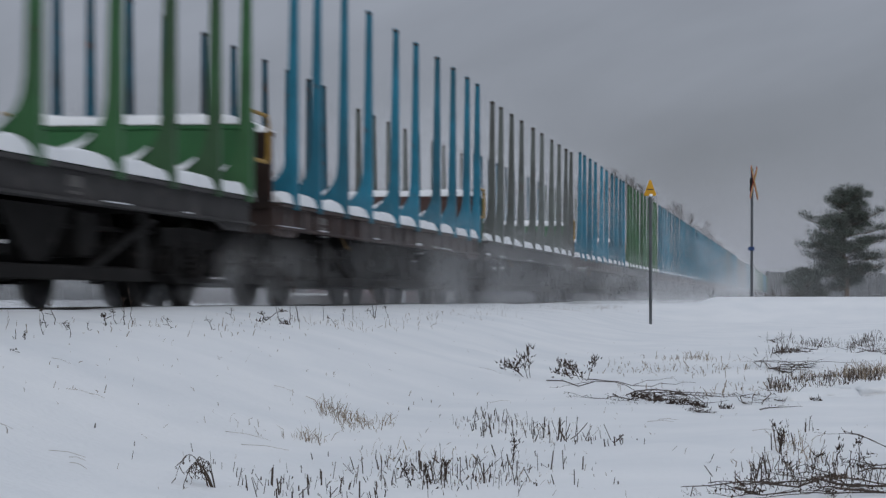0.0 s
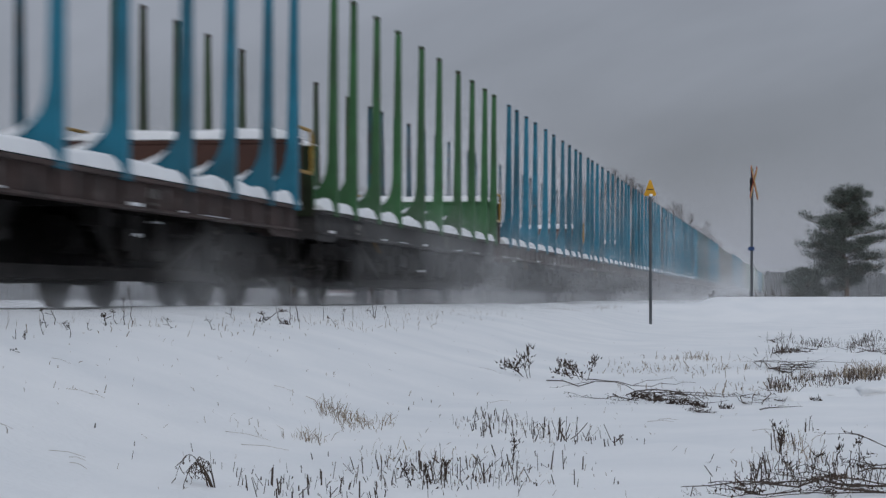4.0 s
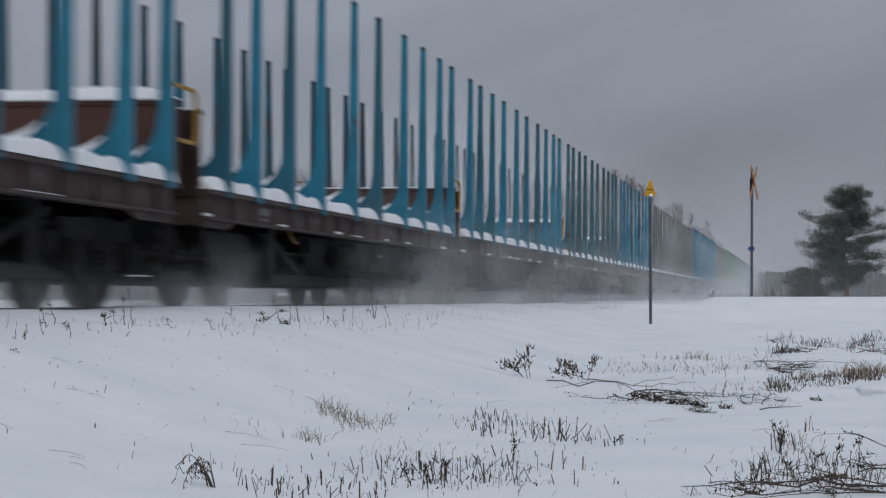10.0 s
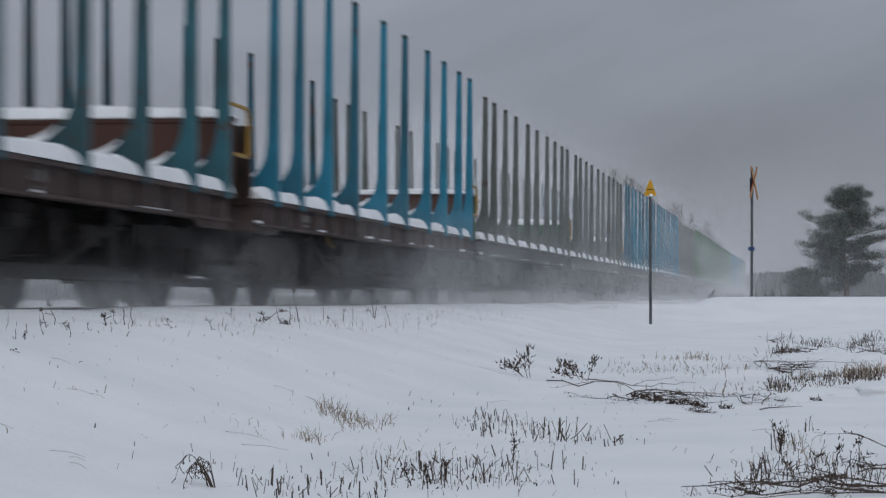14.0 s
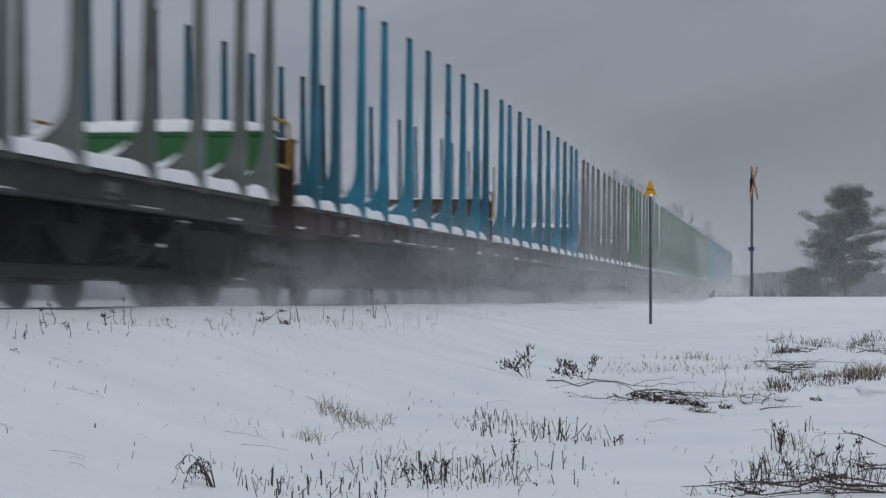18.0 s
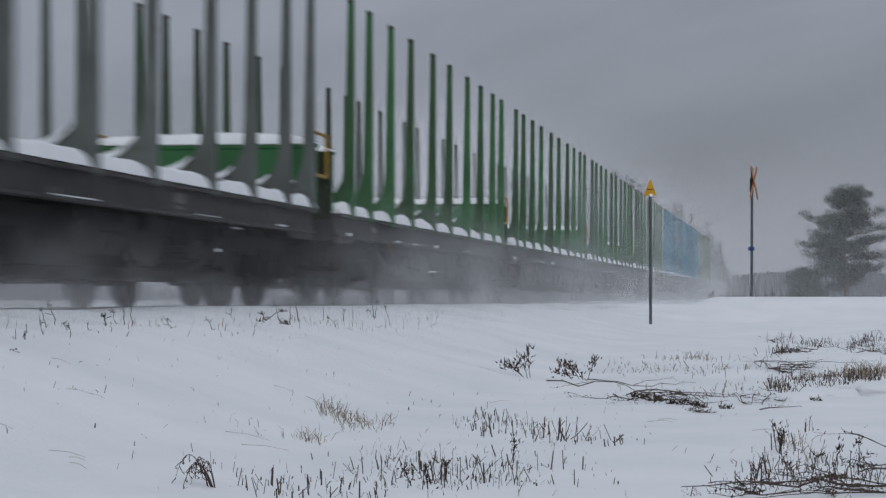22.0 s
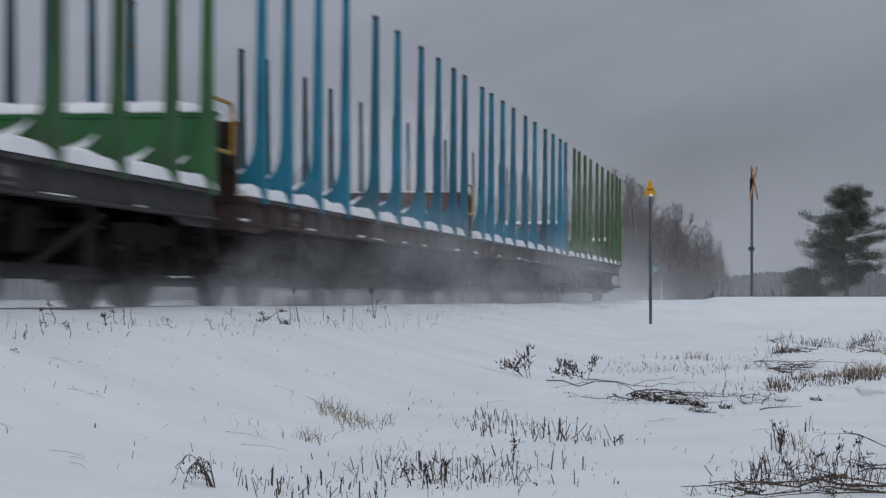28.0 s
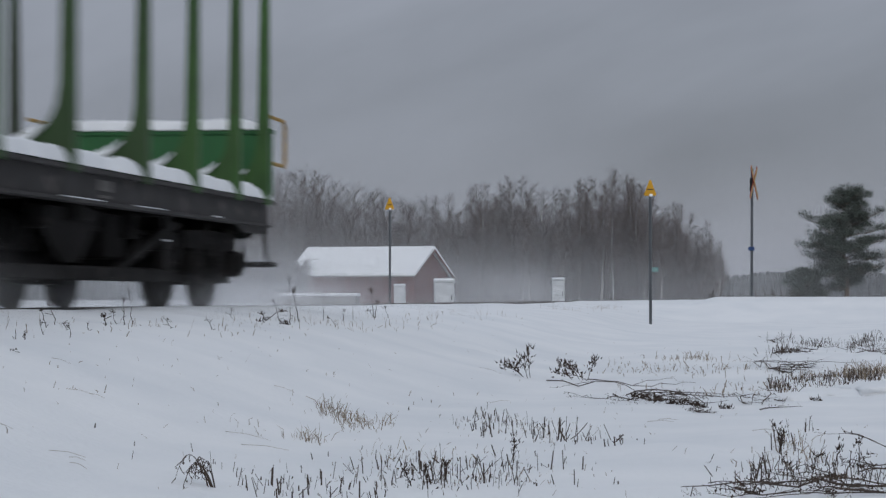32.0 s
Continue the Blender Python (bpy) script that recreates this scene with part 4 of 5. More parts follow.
        if kind == 0:
            # a slim pointed crown: steep limbs, shorter and shorter towards the leader
            ln = height * (0.012 + 0.20 * (1 - f) ** 0.75 * min(1.0, 0.45 + 2.2 * f)) * rnd.uniform(0.6, 1.08)
            d = Vector((math.cos(az), math.sin(az), rnd.uniform(0.7, 1.6))).normalized()
        else:
            ln = height * (0.04 + 0.25 * math.sin(math.pi * min(1, 0.20 + 0.80 * (1 - f)))) * rnd.uniform(0.55, 1.1)
            d = Vector((math.cos(az), math.sin(az), rnd.uniform(0.5, 1.7))).normalized()
        if t + d.z * ln / height > 1.03:
            ln *= 0.5
        b = a + d * ln
        mid = a.lerp(b, 0.5) + Vector((0, 0, -0.04 * ln))
        rr = 0.0018 * height * (1 - t) + 0.007
        li.add(a, mid, rr, rr * 0.7)
        li.add(mid, b, rr * 0.7, rr * 0.3)
        for j in range(int(17 - 13 * f)):
            c = a.lerp(b, rnd.uniform(0.15, 1.0))
            e = d + Vector((rnd.gauss(0, 0.6), rnd.gauss(0, 0.6), rnd.gauss(0.0, 0.45)))
            l2 = rnd.uniform(0.4, 1.1) * (1.1 - 0.5 * f)
            g = c + e.normalized() * l2
            tw.add(c, g, 0.006, 0.003)
            for _ in range(6 if f < 0.5 else 3):
                c2 = c.lerp(g, rnd.uniform(0.15, 1.0))
                e2 = e + Vector((rnd.gauss(0, 0.8), rnd.gauss(0, 0.8), rnd.gauss(-0.15, 0.6)))
                tw.add(c2, c2 + e2.normalized() * l2 * rnd.uniform(0.25, 0.6), 0.004, 0.002)
    part("trunk", tr.mesh("trunk", M_BARK if kind else M_BIRCH), None, w, "" if kind else "pale birch trunk")
    part("limbs", li.mesh("limbs", M_BARK), None, w)
    part("twigs", tw.mesh("twigs", M_TWIG), None, w)
    return w


def make_forest():
    rnd = random.Random(12)
    kinds = [bare_tree(k, h, s) for k, h, s in ((0, 12.0, 1), (0, 12.6, 2), (0, 11.4, 3), (1, 12.0, 4), (1, 11.0, 5), (0, 13.2, 6), (1, 12.6, 7))]
    for i, t in enumerate(kinds):
        if i in (3, 4, 6):
            tagged(t, "leafless aspen tree with an open rounded crown", "tree", "trees of the bare wood")
        else:
            tagged(t, "leafless grey-brown birch tree at the wood's edge", "tree", "trees of the bare wood")
    # the wood thins to a low point at its near end; f runs along its edge
    fs, hs = (0.0, 0.22, 0.30, 0.42, 0.50, 0.60, 0.70, 0.78, 0.865, 0.91, 0.95, 0.98, 1.0), (12.9, 12.5, 11.8, 9.6, 11.2, 12.6, 11.2, 12.6, 11.2, 9.4, 7.9, 6.4, 4.8)
    used = set()
    for row in range(6):
        n = 44 - row
        for i in range(n):
            f = (i + rnd.random()) / n
            y = 232 + row * 8 + rnd.uniform(-3.5, 3.5)
            x = 7.15 - (0.2587 - 0.2285 * f) * y + rnd.uniform(-0.3, 0.3)
            k = rnd.choice((0, 1, 2, 5, 0, 2)) if f > 0.45 else rnd.choice((3, 4, 6, 3, 0))
            top = float(np.interp(f, fs, hs)) * (rnd.uniform(0.66, 0.90) if rnd.random() < 0.7 else rnd.uniform(0.92, 1.06)) * (y / 232)
            s = top / (12.0, 12.6, 11.4, 12.0, 11.0, 13.2, 12.6)[k]
            m = pose(x, y, ground_z(x, y) - 0.1, rnd.uniform(-2, 2), rnd.uniform(-2, 2), rnd.uniform(0, 360))
            if k not in used:
                used.add(k)
                t = kinds[k]
                t.matrix_basis = m
            else:
                t = copy_thing(kinds[k], m)
            t.scale = (1.05 * s, 1.05 * s, s)
    # thicket between the trunks
    st = Sticks()
    for i in range(26000):
        f = rnd.random()
        y = 230 + rnd.random() * 58
        x = 7.15 - (0.2587 - 0.2265 * f) * y
        h = rnd.uniform(1.5, 8.0) * (1 - 0.5 * max(0, f - 0.88) / 0.12)
        z = ground_z(x, y) + rnd.uniform(0, 1.5)
        st.add((x, y, z), (x + rnd.gauss(0, 0.35) * h * 0.5, y + rnd.gauss(0, 0.3), z + h * 0.7), 0.026, 0.012)
    tagged(new("thicket", st.mesh("thicket", M_TWIG)), "dense bare thicket between the trunks", "thicket", kind="stuff")
    # woods at the far edge of the fields
    v, f = [], []
    for i in range(1500):
        x, y = -340 + 700 * (i + rnd.random()) / 1500, 610 + rnd.uniform(-25, 25)
        h = rnd.uniform(6.0, 6.9) * (1 + 0.12 * noise.noise((x * 0.05, 0, 0)))
        z, b = ground_z(x, y), len(v)
        for lv in range(4):
            rr = (1.5, 1.4, 1.2, 0.5)[lv] * rnd.uniform(0.8, 1.2)
            for k in range(7):
                a = 0.8976 * k + rnd.uniform(-0.2, 0.2)
                v.append((x + rr * math.cos(a), y + rr * math.sin(a), z + h * (0.0, 0.35, 0.68, 1.0)[lv] + rnd.uniform(-0.25, 0.25)))
        for lv in range(3):
            for k in range(7):
                f.append((b + lv * 7 + k, b + lv * 7 + (k + 1) % 7, b + lv * 7 + 7 + (k + 1) % 7, b + lv * 7 + 7 + k))
    for i in range(9000):
        x, y = -340 + 700 * rnd.random(), 582 + rnd.uniform(0, 20)
        z, b, h = ground_z(x, y), len(v), rnd.uniform(5.0, 7.4) * (1 + 0.12 * noise.noise((x * 0.05, 0, 0)))
        lean = rnd.gauss(0, 0.5)
        v += [(x - 0.10, y, z), (x + 0.10, y, z), (x + lean, y, z + h)]
        f.append((b, b + 1, b + 2))
    tagged(new("distant_woods", mesh_of("distant_woods", v, f, [M_WOODS])), "dark band of woods across the far fields", "woods", kind="stuff")


make_forest()


def make_pine(x, y, height, seed, label, wide, low):
    """A pine: reddish trunk, whorled limbs and flat uneven cushions of needles with gaps between."""
    rnd = random.Random(seed)
    w = thing("pine_tree", label, "tree", "pines beside the road", at=pose(x, y, ground_z(x, y) - 0.1, 0, 0, rnd.uniform(0, 360)))
    tr, li, ne = Sticks(), Sticks(), Sticks()
    n = 8
    sp = [Vector((rnd.gauss(0, 0.03) * i, rnd.gauss(0, 0.03) * i, height * 0.97 * i / n)) for i in range(n + 1)]
    for i in range(n):
        tr.add(sp[i], sp[i + 1], 0.024 * height * (1 - i / n) + 0.02, 0.024 * height * (1 - (i + 1) / n) + 0.02)

    def cushion(c, rad, count):
        # a flat pad of needle tufts, ragged at its rim
        for _ in range(count):
            a, q = rnd.uniform(0, 6.283), rnd.random() ** 0.6
            o = Vector((math.cos(a) * q, math.sin(a) * q, rnd.gauss(0.05, 0.36) + 0.22 * (1 - q))) * rad
            d = Vector((math.cos(a) * 0.8 + rnd.gauss(0, 0.5), math.sin(a) * 0.8 + rnd.gauss(0, 0.5), rnd.gauss(0.75, 0.4))).normalized()
            p = c + o
            ne.blade(p, p + d * rnd.uniform(0.10, 0.20), 0.020)
    tiers = max(4, round(height * (1 - low) * 1.75))
    for k in range(tiers):
        for j in range(9):
            t = low + (0.96 - low) * min(1.0, max(0.0, (k + 0.5 + rnd.gauss(0, 0.9)) / tiers))
            f = (t - low) / (1 - low)
            prof = wide * float(np.interp(f, (0, 0.12, 0.30, 0.46, 0.56, 0.66, 0.74, 0.84, 0.93, 1.0), (0.62, 0.80, 0.86, 1.00, 0.90, 0.62, 0.40, 0.54, 0.40, 0.10)))
            az = 0.898 * j + rnd.uniform(-0.35, 0.35) + k * 0.45
            a = Vector((0, 0, height * 0.97 * t))
            ln = prof * rnd.uniform(0.45, 1.10)
            d = Vector((math.cos(az), math.sin(az), rnd.uniform(-0.12, 0.30) + 0.22 * f))
            b = a + d * ln
            sag = a.lerp(b, 0.55) + Vector((0, 0, -0.07))
            li.add(a, sag, 0.045, 0.028)
            li.add(sag, b, 0.028, 0.010)
            n_pads = 2 + int(ln * 1.5)
            for q in range(n_pads):
                r = 0.30 + 0.72 * (q + 0.5) / n_pads
                side = Vector((-d.y, d.x, 0)) * rnd.gauss(0, 0.22) * ln * 0.5
                c = a.lerp(b, r) + side + Vector((0, 0, rnd.uniform(0.0, 0.14)))
                li.add(a.lerp(b, r * 0.85), c, 0.012, 0.006)
                cushion(c, rnd.uniform(0.26, 0.52), 120)
    for q in (0.90, 0.95, 1.0):
        cushion(Vector((rnd.gauss(0, 0.12), rnd.gauss(0, 0.12), height * q)), 0.36, 110)
    part("trunk", tr.mesh("trunk", M_PINE_BARK), None, w, "brown scaly trunk")
    part("limbs", li.mesh("limbs", M_PINE_BARK), None, w)
    part("crown", ne.mesh("crown", M_NEEDLE), None, w, "dark green needle crown")
    return w


make_pine(10.1, 152.2, 7.45, 3, "dark green bushy pine tree beside the snowy road", 3.15, 0.14)
make_pine(7.75, 151.6, 2.15, 8, "small low pine beside the tall one", 1.75, 0.16)


def bare_shrub(x, y, height, wide, seed):
    rnd = random.Random(seed)
    w = thing("bare_shrub", "pale leafless shrub dusted with snow beside the barn", "shrub", at=pose(x, y, ground_z(x, y) - 0.1))
    st, tw = Sticks(), Sticks()
    for _ in range(26):
        a = Vector((rnd.gauss(0, 0.25), rnd.gauss(0, 0.25), 0))
        b = Vector((rnd.gauss(0, 0.4) * wide, rnd.gauss(0, 0.4) * wide, height * rnd.uniform(0.7, 1.0)))
        st.add(a, b, 0.03, 0.010)
        for _k in range(40):
            c = a.lerp(b, rnd.uniform(0.25, 1.0))
            e = c + Vector((rnd.gauss(0, 0.35), rnd.gauss(0, 0.35), rnd.gauss(0.15, 0.3)))
            tw.add(c, e, 0.009, 0.005)
            for _m in range(3):
                g = c.lerp(e, rnd.random())
                tw.add(g, g + Vector((rnd.gauss(0, 0.2), rnd.gauss(0, 0.2), rnd.gauss(0, 0.2))), 0.008, 0.004)
    part("stems", st.mesh("stems", M_FROSTED), None, w)
    part("twigs", tw.mesh("twigs", M_FROSTED), None, w)


bare_shrub(-28.2, 165.0, 3.5, 1.3, 4)
bare_shrub(-30.4, 167.0, 3.7, 1.4, 9)


# flat sheets across the view that pale whatever lies behind, in place of haze
def make_haze_sheets():
    wide, near, flat = dust_mesh("snow_veil", 150.0, 22.0, (0.0,), M_HAZE), dust_mesh("snow_veil", 60.0, 18.0, (0.0,), M_HAZE_NEAR), dust_mesh("snow_veil", 60.0, 5.0, (0.0,), M_HAZE_LOW)
    farm = dust_mesh("snow_veil", 20.0, 7.5, (0.0,), M_HAZE_BARN)
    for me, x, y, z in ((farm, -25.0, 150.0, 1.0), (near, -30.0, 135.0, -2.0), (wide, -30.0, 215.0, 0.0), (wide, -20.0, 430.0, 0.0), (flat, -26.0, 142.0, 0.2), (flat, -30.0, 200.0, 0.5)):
        ob = tagged(new("snow_veil", me), "flat translucent sheet standing in for snow haze over the fields", "snow veil", "veils of drifting snow", "stuff")
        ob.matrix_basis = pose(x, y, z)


make_haze_sheets()
# added sheets of stand-in haze that move, each with its place
gusts = []


def make_moving_haze():
    me = dust_mesh("snow_gust", 60.0, 12.0, (0.0,), M_HAZE_MOVING)
    for x, y in ((-4.0, 88.0), (4.0, 128.0)):
        gusts.append((tagged(new("snow_gust", me), "pale flat sheet standing in for snow haze across the line", "snow gust", "gusts of airborne snow", "stuff"), x, y))


make_moving_haze()


# ---- weeds, stubble and cut brush ----
def on_snow(x, y, dz=0.0):
    return Vector((x, y, snow_z(x, y) + dz))


def stubble(spots, m, name, label, tilt=0.34, thick=0.0045, tan=False):
    """Cut stalks that stick out of the snow: (x, y, spread across, spread along, count, height) each."""
    rnd = random.Random(len(label) + len(spots))
    st = Sticks()
    for cx, cy, sx, sy, n, h in spots:
        for _ in range(n):
            x, y = cx + rnd.gauss(0, 0.5) * sx, cy + rnd.gauss(0, 0.5) * sy
            p = on_snow(x, y, -0.02)
            ln = h * (0.18 + 0.72 * rnd.random() ** 1.7)
            d = Vector((rnd.gauss(0, tilt) * (0.55 + 1.8 * (rnd.random() < 0.2)), rnd.gauss(0, tilt), 1)).normalized()
            q = p + d * (ln + 0.02)
            r = thick * rnd.choice((0.5, 0.7, 0.9, 1.1, 1.6))
            if tan and rnd.random() < 0.7:
                mid = p.lerp(q, 0.6)
                tip = mid + (d + Vector((rnd.gauss(0, 0.7), rnd.gauss(0, 0.7), -0.25))).normalized() * ln * 0.5
                st.add(p, mid, r, r * 0.8)
                st.add(mid, tip, r * 0.8, r * 0.3)
            else:
                st.add(p, q, r, r * 0.75)
                if rnd.random() < 0.3:
                    c = p.lerp(q, rnd.uniform(0.4, 0.9))
                    st.add(c, c + Vector((rnd.gauss(0, 0.5), rnd.gauss(0, 0.5), 0.7)).normalized() * ln * 0.4, r * 0.7, r * 0.4)
    tagged(new(name, st.mesh(name, m)), label, "stubble" if not tan else "grass", kind="stuff")


def branch_sticks(st, lv, p, d, ln, r, rnd, depth, side=4, lift=0.12, clear=0.01, leafy=False):
    """One bough lying on the snow, forking as it goes."""
    n = 9
    q = p.copy()
    pts = [q.copy()]
    way = d.copy()
    for i in range(n):
        d = (d * 0.5 + way * 0.5 + Vector((rnd.gauss(0, 0.16), rnd.gauss(0, 0.16), rnd.gauss(0, 0.14)))).normalized()
        e = q + d * (ln / n)
        e.z = min(max(e.z, snow_z(e.x, e.y) + clear), snow_z(e.x, e.y) + 0.05 + lift)
        st.add(q, e, r * (1 - i / n * 0.75), r * (1 - (i + 1) / n * 0.75))
        if depth < 2:
            for _ in range(rnd.choice((0, 0, 0, 1, 2)) if leafy else rnd.choice((0, 0, 0, 1))):
                o = e + Vector((rnd.gauss(0, 0.014), rnd.gauss(0, 0.014), rnd.uniform(0, 0.018)))
                lv.blade(o, o + Vector((rnd.gauss(0, 0.012), rnd.gauss(0, 0.012), rnd.gauss(0, 0.010))), 0.0045)
        q = e
        pts.append(q.copy())
    if depth:
        for _ in range(side):
            i = rnd.randrange(1, n - 3)
            s = rnd.choice((-1, 1))
            e = (way + Vector((-way.y, way.x, 0)) * s * rnd.uniform(0.3, 0.8) + Vector((0, 0, rnd.uniform(-0.05, lift * 3)))).normalized()
            branch_sticks(st, lv, pts[i], e, ln * rnd.uniform(0.22, 0.45), r * 0.55, rnd, depth - 1, side, lift, clear, leafy)


def fallen_branch(x, y, x2, y2, r, seed, label, depth=2, side=4, lift=0.12, leafy=False):
    rnd = random.Random(seed)
    st, lv = Sticks(), Sticks()
    d = Vector((x2 - x, y2 - y, 0))
    p = on_snow(x, y, 0.01)
    branch_sticks(st, lv, p, d.normalized(), d.length, r, rnd, depth, side, lift, 0.01, leafy)
    ob = tagged(new("fallen_branch", st.mesh("fallen_branch", M_STALK)), label, "branch", "cut branches on the snow")
    if lv.f:
        tagged(part("leaves", lv.mesh("leaves", M_WEED), None, ob, "shrivelled brown leaves"), kind="stuff")


def fern(x, y, seed, label):
    """Withered fronds that bow over in long arcs."""
    rnd = random.Random(seed)
    w = thing("dry_fern", label, "weed", "withered weeds in the snow", at=pose(x, y, snow_z(x, y) - 0.015, 0, 0, 180))
    for k in range(7):
        span, top, off = rnd.uniform(0.05, 0.12), rnd.uniform(0.07, 0.155), rnd.uniform(-0.012, 0.025)
        st = Sticks()
        pts = []
        n = 11
        for i in range(n + 1):
            u = i / n
            pts.append(Vector((off * (1 - u) + (off + span) * u ** 0.8, 0.05 * k * u - 0.15 * u, top * math.sin(math.pi * min(1, u * 0.93)) ** 0.7)))
        r = 0.0034 if k % 3 == 0 else 0.0024
        for i in range(n):
            st.add(pts[i], pts[i + 1], r * (1 - 0.6 * i / n), r * (1 - 0.6 * (i + 1) / n))
            if i > 2 and k % 3 != 1:
                for _ in range(1):
                    c = pts[i].lerp(pts[i + 1], rnd.random())
                    e = c + Vector((rnd.gauss(0.006, 0.014), rnd.gauss(0, 0.012), -rnd.uniform(0.006, 0.030)))
                    st.add(c, e, 0.0022, 0.0014)
                    st.blade(e + Vector((-0.004, 0, 0)), e + Vector((rnd.gauss(0, 0.008), 0, -0.010)), 0.0045)
        part("frond", st.mesh("frond", M_STALK), None, w)


def weed(x, y, h, seed, label, heads=True, arms=5, bow=0.0, leaf=1.0):
    """A withered weed: bent stem, side shoots and small seed heads."""
    rnd = random.Random(seed)
    w = thing("dry_weed", label, "weed", "withered weeds in the snow", at=pose(x, y, snow_z(x, y) - 0.02))
    st, hd = Sticks(), Sticks()
    lean = Vector((rnd.gauss(0, 0.15) + bow, rnd.gauss(0, 0.15), 1)).normalized()
    p, n = Vector((0, 0, 0)), 5
    for i in range(n):
        lean = (lean + Vector((rnd.gauss(0, 0.08) + bow * 0.45, rnd.gauss(0, 0.08), -abs(bow) * 0.28))).normalized()
        q = p + lean * h / n
        st.add(p, q, 0.0034 * (1 - i / n * 0.5), 0.0034 * (1 - (i + 1) / n * 0.5))
        if i:
            for _ in range(max(1, arms // n + 1)):
                e = (lean + Vector((rnd.gauss(0, 0.6), rnd.gauss(0, 0.6), 0.15))).normalized()
                t = q + e * h * rnd.uniform(0.1, 0.28)
                sh = Sticks()
                sh.add(q, t, 0.0024, 0.0014)
                if heads:
                    for _k in range(4):
                        o = Vector((rnd.gauss(0, 1), rnd.gauss(0, 1), rnd.gauss(0, 1))) * 0.006
                        sh.blade(t + o * leaf, t + (o * 1.6 + Vector((0, 0, 0.009))) * leaf, 0.0035 * leaf)
                tagged(part("side_shoot", sh.mesh("side_shoot", M_WEED), None, w), kind="stuff")
        p = q
    part("stem", st.mesh("stem", M_WEED), None, w)
    if heads:
        for _k in range(9):
            o = Vector((rnd.gauss(0, 1), rnd.gauss(0, 1), rnd.gauss(0, 1))) * 0.008
            hd.blade(p + o * leaf, p + (o * 1.7 + Vector((0, 0, 0.012))) * leaf, 0.005 * leaf)
        tagged(part("seed_head", hd.mesh("seed_head", M_WEED), None, w, "dark brown seed heads"), kind="stuff")
    return w


stubble([(4.74, 9.9, 0.12, 0.12, 5, 0.10), (4.83, 9.8, 0.1, 0.1, 4, 0.10), (4.95, 9.5, 0.15, 0.2, 8, 0.11), (5.08, 9.3, 0.15, 0.2, 8, 0.11), (5.29, 9.1, 0.25, 0.2, 8, 0.09), (5.19, 9.9, 0.07, 0.2, 3, 0.10),
         (5.33, 10.2, 0.2, 0.3, 9, 0.10), (5.50, 10.25, 0.25, 0.4, 19, 0.11), (5.62, 9.85, 0.25, 0.35, 19, 0.12), (5.65, 10.35, 0.28, 0.5, 19, 0.11), (5.80, 9.75, 0.2, 0.3, 13, 0.12), (5.91, 9.75, 0.22, 0.3, 19, 0.11),
         (5.87, 10.4, 0.22, 0.4, 19, 0.12), (6.01, 10.5, 0.3, 0.25, 14, 0.07), (6.01, 9.7, 0.18, 0.3, 7, 0.08), (5.56, 11.5, 0.62, 0.7, 10, 0.08), (5.34, 10.7, 0.44, 0.5, 8, 0.08), (6.3, 9.6, 0.62, 0.3, 6, 0.05), (5.2, 9.5, 0.3, 0.35, 16, 0.08), (5.42, 9.6, 0.3, 0.4, 20, 0.09), (5.05, 9.9, 0.4, 0.4, 10, 0.06), (5.45, 9.1, 0.3, 0.2, 12, 0.08), (4.35, 10.2, 0.75, 0.6, 6, 0.05)],
        M_STALK, "stubble", "dark cut stalks sticking out of the snow in the ditch", 0.28, 0.0026)
stubble([(5.32, 10.9, 0.3, 0.4, 40, 0.06), (5.45, 11.2, 0.35, 0.5, 46, 0.06), (5.55, 10.2, 0.4, 0.6, 70, 0.06), (5.82, 10.1, 0.4, 0.6, 80, 0.06), (5.95, 9.7, 0.3, 0.4, 40, 0.05), (5.6, 13.7, 0.5, 0.8, 60, 0.06), (5.9, 12.9, 0.4, 0.6, 50, 0.06), (5.2, 14.6, 0.4, 1.0, 40, 0.05)],
        M_STRAW, "dry_grass", "short pale grass between the cut stalks", 0.55, 0.0015, True)
stubble([(5.27, 13.6, 0.03, 0.2, 3, 0.13), (5.39, 13.2, 0.04, 0.2, 3, 0.12), (5.18, 14.3, 0.22, 0.4, 16, 0.09), (5.34, 14.0, 0.2, 0.4, 12, 0.10), (5.51, 13.6, 0.18, 0.4, 14, 0.12), (5.66, 13.2, 0.20, 0.4, 20, 0.13), (5.82, 13.0, 0.16, 0.4, 17, 0.15), (5.97, 12.6, 0.16, 0.3, 16, 0.14),
         (6.11, 12.5, 0.2, 0.4, 6, 0.08), (6.2, 12.0, 0.22, 0.3, 11, 0.06), (5.03, 15.2, 0.3, 0.7, 6, 0.07), (6.3, 12.7, 0.4, 0.5, 4, 0.06)],
        M_STALK, "stubble", "short brown brush stubble in the snowy ditch", 0.30, 0.0029)
stubble([(5.56, 23.8, 0.6, 1.5, 60, 0.10), (5.88, 23.1, 0.5, 1.5, 46, 0.11), (5.97, 27.2, 0.35, 1.0, 80, 0.15), (6.58, 22.4, 0.4, 1.2, 34, 0.12), (6.3, 23.1, 0.4, 1.2, 26, 0.12),
         (6.17, 19.4, 0.6, 1.5, 24, 0.10), (6.66, 18.4, 0.35, 0.8, 30, 0.12), (6.77, 19.5, 0.3, 1.0, 12, 0.10), (5.4, 26.0, 0.9, 3, 30, 0.08)],
        M_STRAW, "dry_grass", "sparse tan grass blades poking through snow", 0.4, 0.0030, True)
